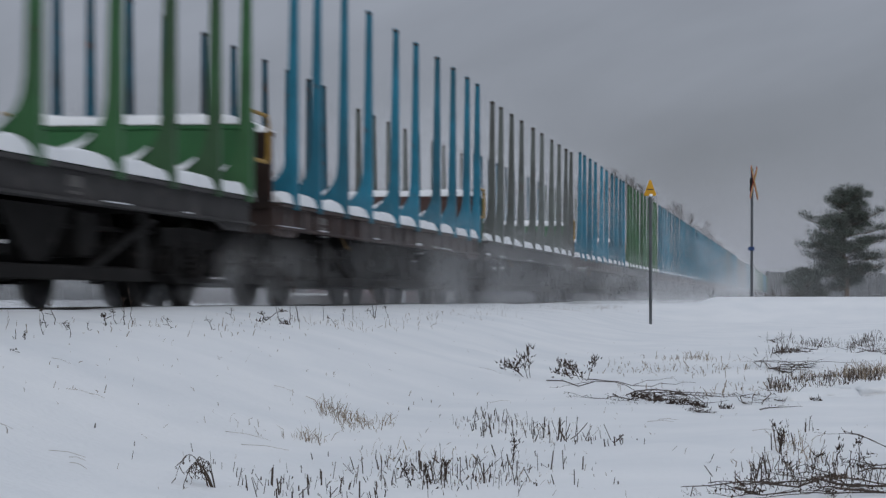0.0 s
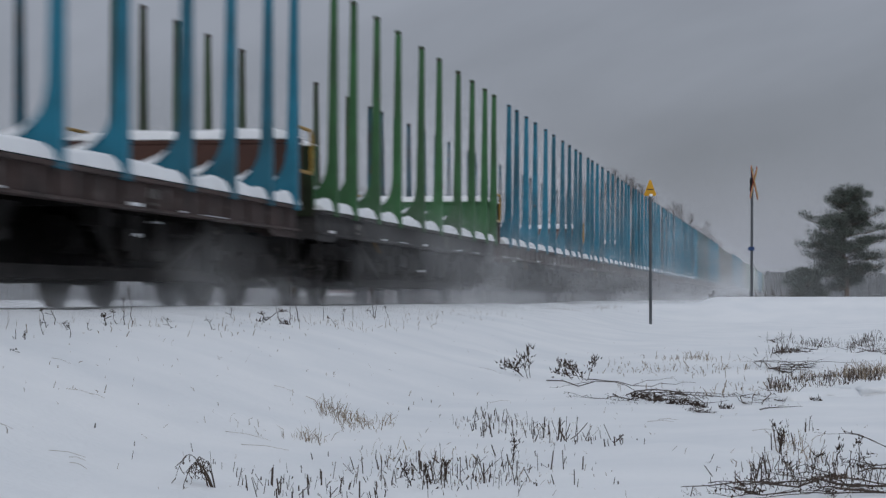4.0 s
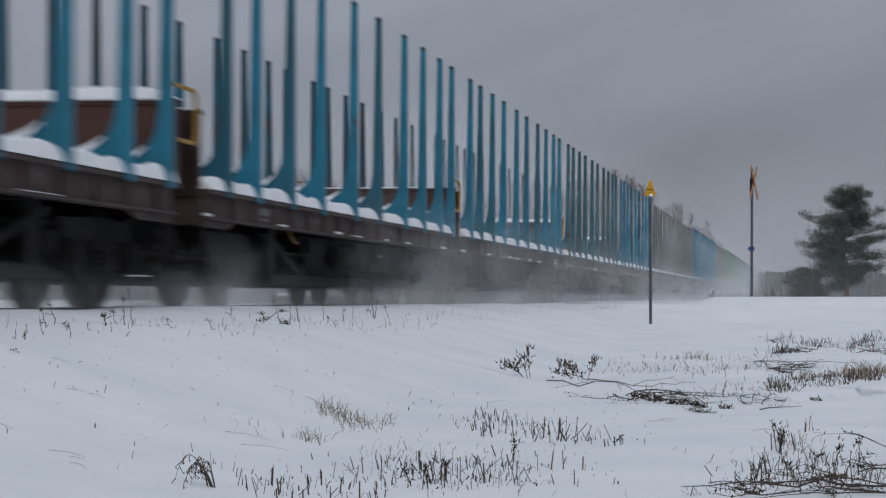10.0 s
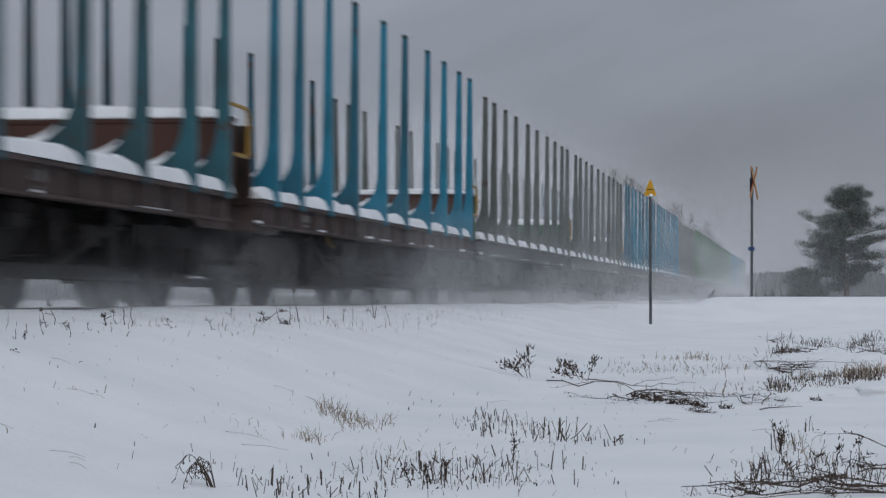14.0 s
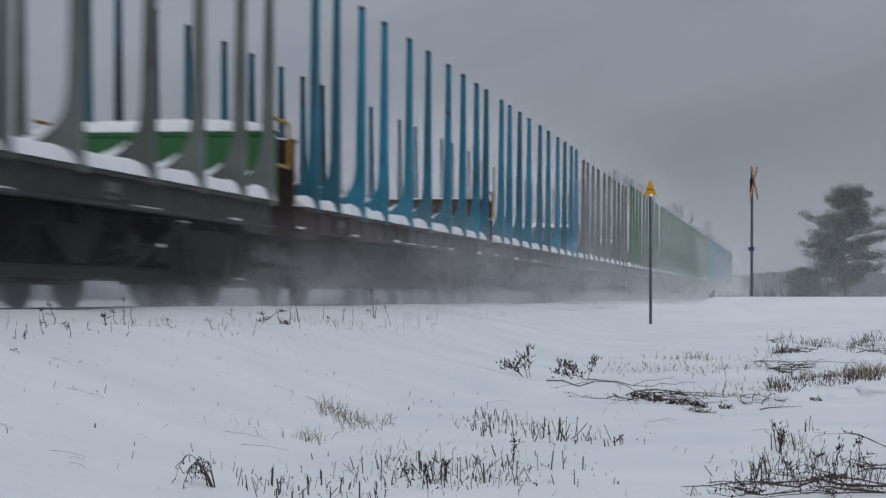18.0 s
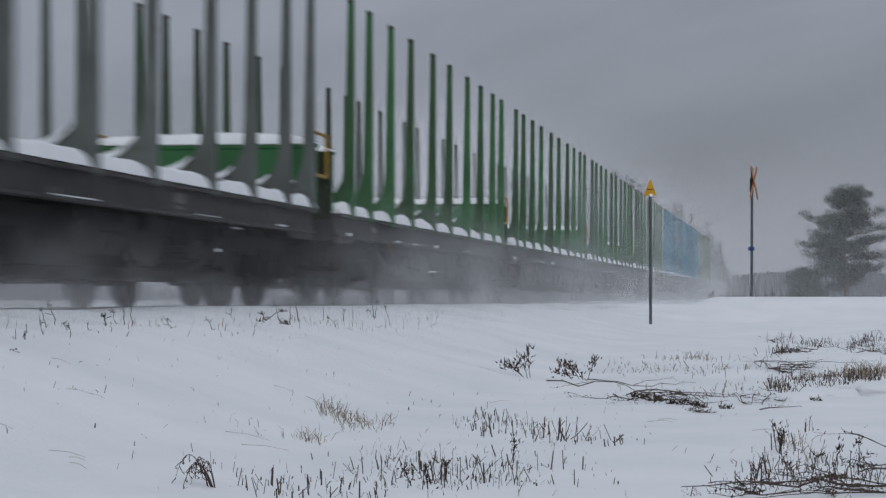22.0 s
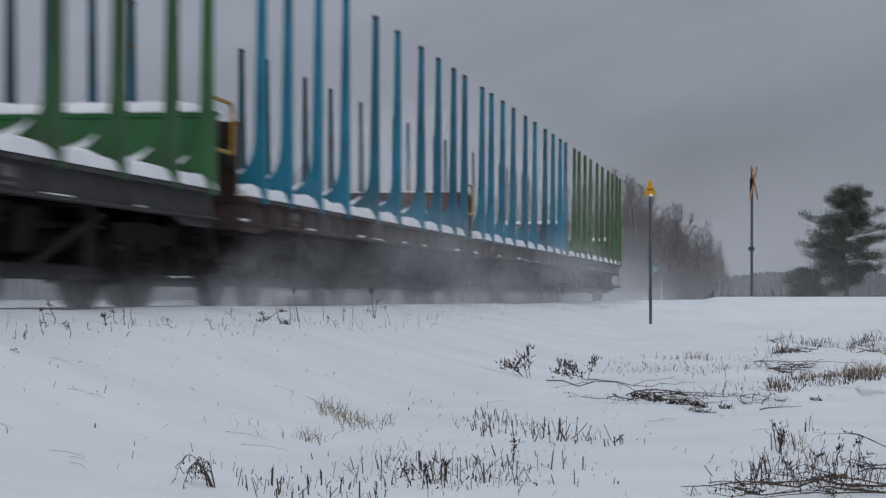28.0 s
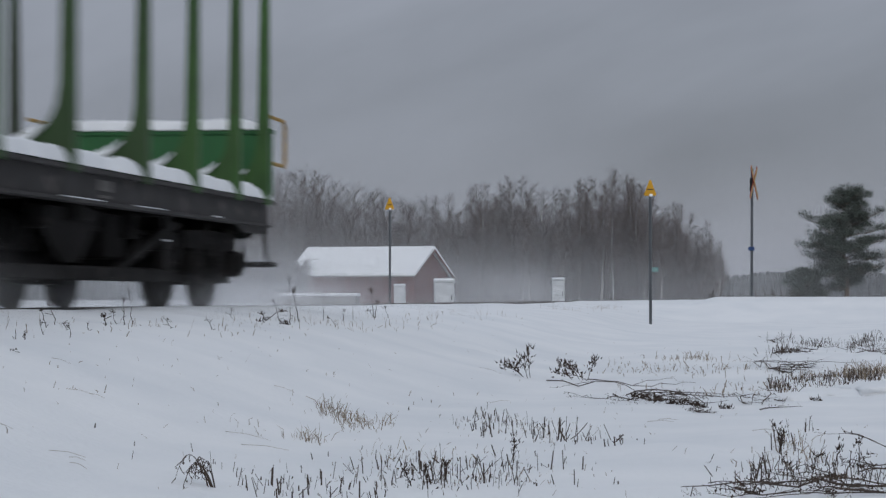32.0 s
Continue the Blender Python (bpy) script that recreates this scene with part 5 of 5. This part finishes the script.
stubble([(4.31, 14.1, 0.10, 0.3, 36, 0.14), (4.42, 13.95, 0.14, 0.3, 48, 0.14), (4.52, 13.8, 0.14, 0.3, 42, 0.12), (4.67, 13.6, 0.16, 0.35, 60, 0.13), (4.58, 12.2, 0.10, 0.25, 36, 0.11), (4.66, 12.1, 0.08, 0.2, 20, 0.09),
         (4.32, 11.8, 0.2, 0.4, 16, 0.09), (5.2, 11.6, 0.3, 0.4, 11, 0.09), (3.63, 11.3, 0.2, 0.3, 8, 0.06), (4.0, 12.6, 0.9, 1.8, 18, 0.05), (3.3, 13.4, 0.9, 2.2, 24, 0.05), (3.6, 10.2, 0.6, 1.2, 14, 0.05), (3.6, 16.5, 0.9, 3.0, 24, 0.05), (4.6, 17.0, 1.0, 3.0, 22, 0.05)],
        M_STRAW, "grass_tuft", "withered straw-coloured grass tufts bent in the snow", 0.42, 0.0018, True)
stubble([(6.98, 18.7, 0.08, 0.4, 21, 0.14), (7.05, 18.9, 0.08, 0.5, 21, 0.14), (7.14, 20.3, 0.14, 0.5, 27, 0.10), (7.27, 20.3, 0.14, 0.5, 31, 0.10), (7.40, 20.2, 0.14, 0.5, 35, 0.11), (7.54, 20.3, 0.16, 0.5, 37, 0.12), (7.70, 20.6, 0.16, 0.6, 37, 0.13), (7.87, 21.8, 0.16, 0.6, 31, 0.13)],
        M_STALK, "stubble", "thick row of cut brown stalks on a snowy bank", 0.34, 0.0036)
stubble([(7.5, 20.8, 0.4, 0.8, 130, 0.13), (7.75, 22.4, 0.25, 1.0, 190, 0.17), (7.92, 23.0, 0.2, 1.0, 130, 0.17), (7.2, 20.3, 0.3, 0.6, 60, 0.10), (7.02, 18.8, 0.12, 0.5, 30, 0.12)],
        M_STRAW, "dry_grass", "tan dead grass matted along the bank", 0.55, 0.0030, True)
stubble([(6.89, 28.8, 0.16, 0.8, 37, 0.16), (7.02, 28.6, 0.16, 0.8, 37, 0.18), (7.19, 31.6, 0.14, 0.6, 25, 0.13), (7.34, 31.3, 0.14, 0.6, 31, 0.13), (7.50, 31.4, 0.16, 0.6, 37, 0.13), (6.95, 35.0, 0.25, 1.5, 29, 0.2), (7.83, 30.5, 0.12, 0.8, 25, 0.18), (8.03, 32.6, 0.16, 1.0, 43, 0.2), (8.27, 35.0, 0.25, 1.2, 43, 0.2), (8.05, 28.2, 0.14, 0.8, 37, 0.2)],
        M_STALK, "stubble", "far tangle of dark stalks on rough ground", 0.6, 0.0036)
stubble([(6.95, 10.2, 0.05, 0.3, 5, 0.12), (7.0, 10.2, 0.06, 0.3, 6, 0.12), (7.06, 10.6, 0.10, 0.4, 7, 0.12), (7.14, 10.1, 0.12, 0.3, 9, 0.10), (7.22, 10.2, 0.12, 0.3, 9, 0.10), (7.05, 11.7, 0.04, 0.2, 5, 0.15), (7.11, 11.95, 0.10, 0.3, 10, 0.12),
         (7.23, 13.1, 0.10, 0.3, 8, 0.10), (7.30, 10.4, 0.14, 0.3, 13, 0.10), (7.2, 11.2, 0.14, 0.4, 8, 0.11), (6.88, 10.6, 0.2, 0.4, 4, 0.12), (7.0, 9.7, 0.25, 0.3, 21, 0.08), (7.3, 9.9, 0.3, 0.3, 25, 0.09)],
        M_STALK, "stubble", "upright dead stalks among cut branches", 0.34, 0.0024)
stubble([(7.1, 12.0, 0.12, 0.4, 70, 0.12), (7.15, 11.2, 0.2, 0.5, 36, 0.10), (7.1, 10.4, 0.3, 0.5, 40, 0.07)], M_STRAW, "dry_grass", "pale dead grass among cut branches", 0.45, 0.0018, True)
stubble([(2.51, 14.3, 0.5, 1.3, 11, 0.09), (2.6, 15.0, 0.6, 1.2, 11, 0.09), (2.48, 16.2, 0.4, 1.2, 11, 0.10), (2.76, 16.5, 0.5, 1.5, 15, 0.09), (2.8, 17.2, 0.5, 1.5, 15, 0.09), (2.62, 20.1, 0.5, 2, 24, 0.10), (2.65, 21.5, 0.5, 2, 35, 0.11), (2.72, 22.7, 0.5, 2, 35, 0.11),
         (2.76, 25.7, 0.5, 2, 28, 0.10), (2.9, 26.8, 0.5, 2.5, 25, 0.09), (2.69, 30.4, 0.5, 2.5, 25, 0.09), (2.85, 33.2, 0.5, 3, 28, 0.09), (2.8, 45.5, 0.5, 3, 42, 0.12), (2.78, 52.2, 0.4, 2, 35, 0.14), (3.0, 54.0, 0.4, 2, 21, 0.12)],
        M_STRAW, "dry_grass", "thin dry grass along the edge of the ballast", 0.32, 0.0021, True)
stubble([(6.3, 61.6, 0.50, 0.8, 20, 0.46), (6.85, 61.6, 0.30, 0.8, 20, 0.40), (6.1, 61.8, 0.5, 0.8, 10, 0.14), (5.2, 62.0, 0.4, 0.5, 16, 0.16)], M_STALK, "dry_grass", "tall withered stalks on the edge of the road bank", 0.22, 0.0065, True)

def tall_stem(x, y, h, lean, r, heads, seed, label):
    """A single dead stem that sways up to a few dark seed heads."""
    rnd = random.Random(seed)
    w = thing("dry_weed", label, "weed", "withered weeds in the snow", at=pose(x, y, snow_z(x, y) - 0.02))
    st, n = Sticks(), 6
    pts = [Vector((lean * (i / n) ** 1.3 + rnd.gauss(0, 0.004), rnd.gauss(0, 0.01), (h + 0.02) * i / n)) for i in range(n + 1)]
    for i in range(n):
        st.add(pts[i], pts[i + 1], r * (1 - 0.55 * i / n), r * (1 - 0.55 * (i + 1) / n))
        if rnd.random() < 0.45 and i > 0:
            e = pts[i] + Vector((rnd.gauss(0, 0.022), rnd.gauss(0, 0.02), rnd.uniform(-0.006, 0.03)))
            st.add(pts[i], e, r * 0.7, r * 0.5)
    tagged(part("stem", st.mesh("stem", M_WEED), None, w), kind="stuff")
    if heads:
        hd = Sticks()
        for k in range(2 + 3 * heads):
            c = pts[-1] + Vector((rnd.gauss(0, 0.010 * heads), rnd.gauss(0, 0.01), rnd.uniform(-0.022, 0.010)))
            hd.add(pts[-2], c, r * 0.4, r * 0.4)
            for _ in range(3):
                hd.blade(c + Vector((rnd.gauss(0, 0.004), 0, -0.004)), c + Vector((rnd.gauss(0, 0.007), rnd.gauss(0, 0.006), rnd.gauss(0.003, 0.006))), 0.0026 * heads ** 0.5)
        tagged(part("seed_head", hd.mesh("seed_head", M_WEED), None, w, "dark brown seed heads"), kind="stuff")


stubble([(7.2, 9.6, 0.4, 0.5, 110, 0.09), (7.4, 10.2, 0.3, 0.4, 80, 0.10), (6.9, 9.3, 0.25, 0.3, 55, 0.06), (7.5, 20.4, 0.5, 0.8, 120, 0.10), (7.2, 24.0, 0.4, 2.0, 100, 0.12), (7.1, 29.0, 0.3, 2.0, 80, 0.14), (8.0, 31.0, 0.4, 2.0, 110, 0.18), (5.7, 9.8, 0.5, 0.6, 80, 0.07), (6.1, 17.2, 0.4, 1.0, 60, 0.06)],
        M_STALK, "twig_litter", "fine dark twigs scattered among the cut brush", 0.8, 0.0016)

# weeds along the shoulder and in the ditch
for i, (x, y, h, lean) in enumerate(((2.70, 13.6, 0.09, -0.03), (2.80, 13.8, 0.07, -0.01), (2.67, 14.6, 0.05, -0.01), (2.37, 16.2, 0.10, -0.01), (2.76, 12.9, 0.05, 0.0), (2.78, 16.2, 0.07, -0.03),
                                     (2.45, 23.2, 0.28, 0.01), (2.54, 23.8, 0.12, 0.01), (2.53, 24.4, 0.17, -0.01), (2.71, 22.6, 0.08, -0.09))):
    tall_stem(x, y, h, lean, 0.0030, i % 2, 300 + i, "thin bare weed stem standing in the snow")
for i, (x, y, h, lean) in enumerate(((2.46, 14.4, 0.13, -0.04), (2.39, 14.8, 0.15, -0.05), (2.55, 14.5, 0.05, -0.01), (2.44, 16.2, 0.19, -0.01), (2.50, 16.2, 0.25, -0.03), (2.79, 13.0, 0.04, -0.01),
                                     (2.78, 17.4, 0.09, -0.05), (2.50, 21.0, 0.21, -0.07), (2.43, 21.8, 0.40, -0.03), (2.57, 25.5, 0.10, -0.08), (2.54, 26.5, 0.13, -0.04), (2.27, 20.1, 0.09, 0.0))):
    tall_stem(x, y, h, lean, 0.0034, 1, 320 + i, "withered weed with dark seed heads in the snow")
for i, (x, y, h, lean) in enumerate(((2.52, 15.5, 0.08, -0.03), (2.40, 20.8, 0.10, 0.17), (2.44, 20.75, 0.08, -0.06), (2.54, 21.6, 0.31, -0.06), (2.49, 25.8, 0.32, -0.02), (2.51, 25.8, 0.20, 0.03))):
    tall_stem(x, y, h, lean, 0.0055, 2, 340 + i, "stout dark weed stalk with a ragged head")
for i, (x, y, h, b) in enumerate(((4.70, 21.2, 0.20, -0.35), (4.72, 21.1, 0.17, -0.25), (4.76, 21.0, 0.19, -0.1), (4.75, 21.3, 0.25, 0.02), (5.12, 21.5, 0.17, -0.4), (5.20, 21.3, 0.24, -0.4), (5.26, 21.0, 0.24, -0.3), (5.28, 21.1, 0.20, 0.1), (5.34, 20.6, 0.20, -0.5))):
    weed(x, y, h, 80 + i, "dark bushy weed stalk leaning in the snow", True, 9, b, 2.2)
fern(4.80, 9.36, 5, "dark withered fern fronds bowed over the snow")
for i, (x, y, h) in enumerate(((5.66, 9.5, 0.10), (5.72, 9.55, 0.11), (5.58, 9.6, 0.09), (5.84, 10.9, 0.12), (7.05, 11.6, 0.12), (7.06, 11.55, 0.11))):
    weed(x, y, h, 120 + i, "short dark weed clump with dry heads", True, 6)

for i in range(12):
    f = i / 11
    weed(5.95 + 0.62 * f, 18.1 - 1.9 * f + 0.12 * (i % 3), 0.06 + 0.02 * (i % 3), 140 + i, "dead leaf cluster on a cut branch", True, 10, 0.7 if i % 2 else -0.5, 1.6)
for i in range(2):
    weed(4.84 + 0.08 * i, 61.6, 0.16 + 0.05 * (i % 2), 170 + i, "dark weed clump on the edge of the road bank", True, 6, 0.1, 2.0)
weed(2.55, 20.4, 0.15, 162, "dark ragged weed bent over beside the ballast", True, 8, -0.9, 1.8)
weed(2.57, 20.5, 0.11, 163, "dark ragged weed bent over beside the ballast", True, 8, 0.8, 1.8)
weed(7.25, 17.5, 0.05, 160, "dark weed clump half buried in snow", True, 8, 0.5, 1.4)
weed(7.29, 17.6, 0.05, 161, "dark weed clump half buried in snow", True, 8, -0.6, 1.4)

# cut branches
fallen_branch(5.01, 20.2, 5.90, 18.0, 0.0060, 1, "long dark cut branch lying on the snow", 1, 1, 0.02)
for i in range(3):
    fallen_branch(5.72 + 0.12 * i, 18.4 - 0.25 * i, 6.58 - 0.04 * i, 15.8 + 0.16 * i, 0.0062, 50 + i, "bushy dark cut branch with withered leaves on the snow", 2, 3, 0.03, True)
fallen_branch(5.29, 21.0, 6.08, 18.8, 0.0055, 4, "thin curved twig lying on the snow", 1, 1, 0.04)
fallen_branch(6.50, 15.9, 6.58, 15.4, 0.006, 5, "small dark twig lying on the snow", 2, 4, 0.04)
# the pile of cut brush close to the camera
for x, y, x2, y2, r, seed, label, depth, side, lift in (
        (7.62, 10.45, 6.72, 9.05, 0.0075, 6, "thick forked cut branch lying on the snow", 2, 3, 0.03),
        (7.60, 10.05, 6.98, 9.12, 0.0048, 7, "dark twiggy cut branch lying on the snow", 2, 2, 0.05),
        (7.45, 9.85, 7.15, 9.15, 0.0044, 13, "dark twiggy cut branch lying on the snow", 2, 2, 0.05),
        (7.14, 9.50, 6.78, 9.00, 0.0040, 14, "dark twiggy cut branch lying on the snow", 2, 2, 0.05),
        (7.42, 10.1, 7.08, 9.35, 0.0040, 15, "dark twiggy cut branch lying on the snow", 2, 2, 0.05),
        (7.02, 9.65, 6.84, 9.12, 0.0040, 16, "dark twiggy cut branch lying on the snow", 2, 2, 0.04),
        (7.52, 10.9, 7.12, 10.1, 0.0045, 17, "dark twiggy cut branch lying on the snow", 2, 2, 0.05),
        (7.35, 10.5, 6.98, 9.8, 0.0040, 18, "dark twiggy cut branch lying on the snow", 2, 2, 0.05)):
    fallen_branch(x, y - 0.45, x2, y2 - 0.45, r, seed, label, depth, side, lift, True)
fallen_branch(7.64, 10.3, 7.36, 11.9, 0.0045, 21, "long thin cut branch arching over the snow", 1, 2, 0.06)
fallen_branch(7.62, 10.2, 7.32, 10.9, 0.0040, 9, "dark twiggy cut branch lying on the snow", 1, 3, 0.08)
for i, (x, y, h) in enumerate(((7.06, 11.75, 0.15), (7.20, 10.1, 0.10), (7.30, 10.45, 0.12), (7.10, 9.8, 0.09), (6.98, 9.6, 0.08), (7.42, 10.6, 0.13))):
    weed(x, y, h, 200 + i, "dark shaggy weed among the cut branches", True, 3, 0.1 * (i % 3 - 1), 1.1)
for i, (x, y, x2, y2) in enumerate(((6.89, 16.9, 7.13, 18.0), (6.89, 15.9, 7.15, 16.1), (6.97, 17.4, 7.09, 17.1), (6.76, 17.7, 6.88, 16.5), (6.97, 22.0, 7.59, 24.7), (7.08, 22.4, 7.59, 26.4), (7.07, 24.2, 7.5, 24.7), (6.85, 23.4, 7.29, 23.0), (6.99, 22.2, 7.3, 23.6), (7.05, 29.9, 7.7, 27.6), (6.86, 28.4, 7.25, 27.6), (6.88, 28.8, 7.3, 28.6), (6.7, 35.4, 6.89, 34.2), (7.8, 29.0, 8.2, 30.5), (7.8, 31, 8.2, 32.5), (7.9, 28.0, 8.2, 28.4))):
    fallen_branch(x, y, x2, y2, 0.005 + 0.002 * (y > 20), 30 + i, "heap of thin cut branches half buried in snow", 1, 4, 0.03)
fallen_branch(3.06, 12.1, 2.98, 12.15, 0.002, 61, "short bent twig lying on the snow", 1, 2, 0.03)


# small lumps of snow on the rough ground
def snow_lump(x, y, rx, ry, h, seed):
    bm = bmesh.new()
    bmesh.ops.create_icosphere(bm, subdivisions=4, radius=1.0)
    for v in bm.verts:
        k = 1 + 0.22 * noise.noise(v.co * 1.6 + Vector((seed, 0, 0))) + 0.06 * noise.noise(v.co * 5 + Vector((seed, 3, 0)))
        v.co = Vector((v.co.x * rx * k, v.co.y * ry * k, v.co.z * h * k))
    for f in bm.faces:
        f.smooth = True
    ob = part("snow_hummock", bm, M_SNOW, None)
    ob.matrix_basis = pose(x, y, snow_z(x, y) - 0.25 * h)
    tagged(ob, "rounded snow hummock over cut brush", "snow hummock", "hummocks on the rough ground")


for i, q in enumerate(((7.45, 18.4, 0.30, 0.5, 0.05), (7.85, 19.6, 0.45, 0.7, 0.05), (7.1, 17.9, 0.16, 0.6, 0.05), (7.55, 24.6, 0.35, 1.2, 0.14), (7.2, 27.0, 0.4, 1.2, 0.10), (7.9, 26.5, 0.4, 1.5, 0.16), (7.3, 10.25, 0.12, 0.2, 0.04), (7.8, 18.4, 0.25, 0.5, 0.08))):
    snow_lump(*q, i + 0.5)


# long straws lying flat on the snow
def lying_straws():
    rnd = random.Random(77)
    st = Sticks()
    for x, y, ln, turn in ((3.75, 9.6, 0.12, 10), (4.1, 9.4, 0.16, -4), (4.35, 11.4, 0.22, 24), (4.55, 10.9, 0.24, -8), (4.35, 20.8, 0.2, -5), (6.25, 14.2, 0.16, -3), (6.3, 14.5, 0.12, 5), (4.2, 9.35, 0.1, -30), (4.25, 9.2, 0.12, -38), (3.6, 11.2, 0.14, 8), (3.7, 11.25, 0.1, -20), (6.9, 12.9, 0.14, 20), (5.0, 16.5, 0.15, 12), (3.9, 14.5, 0.14, -6), (3.2, 12.2, 0.12, -14)):
        a = radians(turn)
        p, q = on_snow(x, y, 0.008), on_snow(x + ln * math.cos(a), y + ln * math.sin(a), 0.012)
        m = p.lerp(q, 0.5) + Vector((0, 0, 0.008))
        st.add(p, m, 0.0011, 0.0010)
        st.add(m, q, 0.0010, 0.0006)
    for _ in range(210):
        y = 9.0 + 24.0 * rnd.random() ** 1.6
        x = 7.15 + rnd.uniform(-0.30, 0.03) * y
        if x < 2.2:
            continue
        p = on_snow(x, y, -0.004)
        d = Vector((rnd.gauss(0, 0.7), rnd.gauss(0, 0.7), rnd.uniform(0.15, 1.2))).normalized()
        st.add(p, p + d * rnd.uniform(0.012, 0.045), 0.0010 + 0.00002 * y, 0.0006)
    tagged(new("straw", st.mesh("straw", M_STRAW)), "thin dry straws lying flat on the snow", "straw", kind="stuff")


lying_straws()


# ---- what moves ----
# how far the train hangs back behind an even pace
LAG = ((0.0, -0.06), (4.0, 0.0), (16.0, 0.02), (27.0, 0.04), (29.5, 0.12), (32.0, 0.22))


def motions():
    end = 32.0
    tail = wagons[0].matrix_basis.translation.y + 9.0
    for w in wagons:
        y = w.matrix_basis.translation.y
        walk(w, [(t, pose(0, y - TRAIN_SPEED * t + lag, 0)) for t, lag in LAG])
    for ob, x, y, z, turn, pace in clouds:
        if pace > 2.0:
            walk(ob, [(0.0, pose(x, y, z, 0, 0, turn)), (end, pose(x, y - pace * end, z, 0, 0, turn))])
            continue
        if pace == 0.0:
            low = pose(x - 1.0, y, z - 8.5, 0, 0, turn)
            walk(ob, [(0.0, low), (9.5, low), (14.5, pose(x, y - 1.0, z, 0, 0, turn)), (24.0, pose(x + 0.5, y - 3.0, z, 0, 0, turn)), (27.5, pose(x + 1.0, y - 4.0, z - 8.5, 0, 0, turn)), (end, pose(x + 1.0, y - 4.0, z - 8.5, 0, 0, turn))])
            continue
        # hangs until the train has gone by, then drifts off the line and settles
        gone = (tail - y) / TRAIN_SPEED + 0.3
        rows, rest = [(0.0, x, y, z)], 2.6
        rows.append((min(gone, end - 0.1), x, y - pace * gone, z))
        k = min(1.0, max(0.03, (end - gone) / rest))
        rows.append((min(gone + rest, end), x - 4.5 * k, y - pace * gone - 2.0 * k, z - 5.4 * k))
        if gone + rest < end - 0.1:
            rows.append((end, x - 4.6, y - pace * gone - 2.1, z - 5.5))
        walk(ob, [(t, pose(px, py, pz, 0, 0, turn)) for t, px, py, pz in rows])
    # haze sheets slide in from beyond the track, hang over the line and settle
    for ob, x, y in gusts:
        walk(ob, [(0.0, pose(x - 125, y, 1.0)), (7.0, pose(x - 125, y, 1.0)), (16.0, pose(x - 8, y, 1.0)), (23.0, pose(x, y, 0.0)), (28.5, pose(x + 3, y, -14.0)), (end, pose(x + 3, y, -15.0))])
    # all wheelsets roll alike; those at one end of their bogies share one set of keys
    made = {}
    for w in wagons:
        for b in w.children:
            if not b.name.startswith("bogie"):
                continue
            for o in b.children:
                if not o.name.startswith("wheelset"):
                    continue
                a = AXLE if o.matrix_basis.translation.y > 0 else -AXLE
                if a not in made:
                    step = TRAIN_SPEED / FPS / WHEEL_R
                    walk(o, [(i / FPS, pose(0, a, WHEEL_R, math.degrees(step * i))) for i in range(round(end * FPS) + 1)])
                    made[a] = o.animation_data
                else:
                    o.rotation_mode = "QUATERNION"
                    keys = o.animation_data_create()
                    keys.action, keys.action_slot = made[a].action, made[a].action_slot


motions()
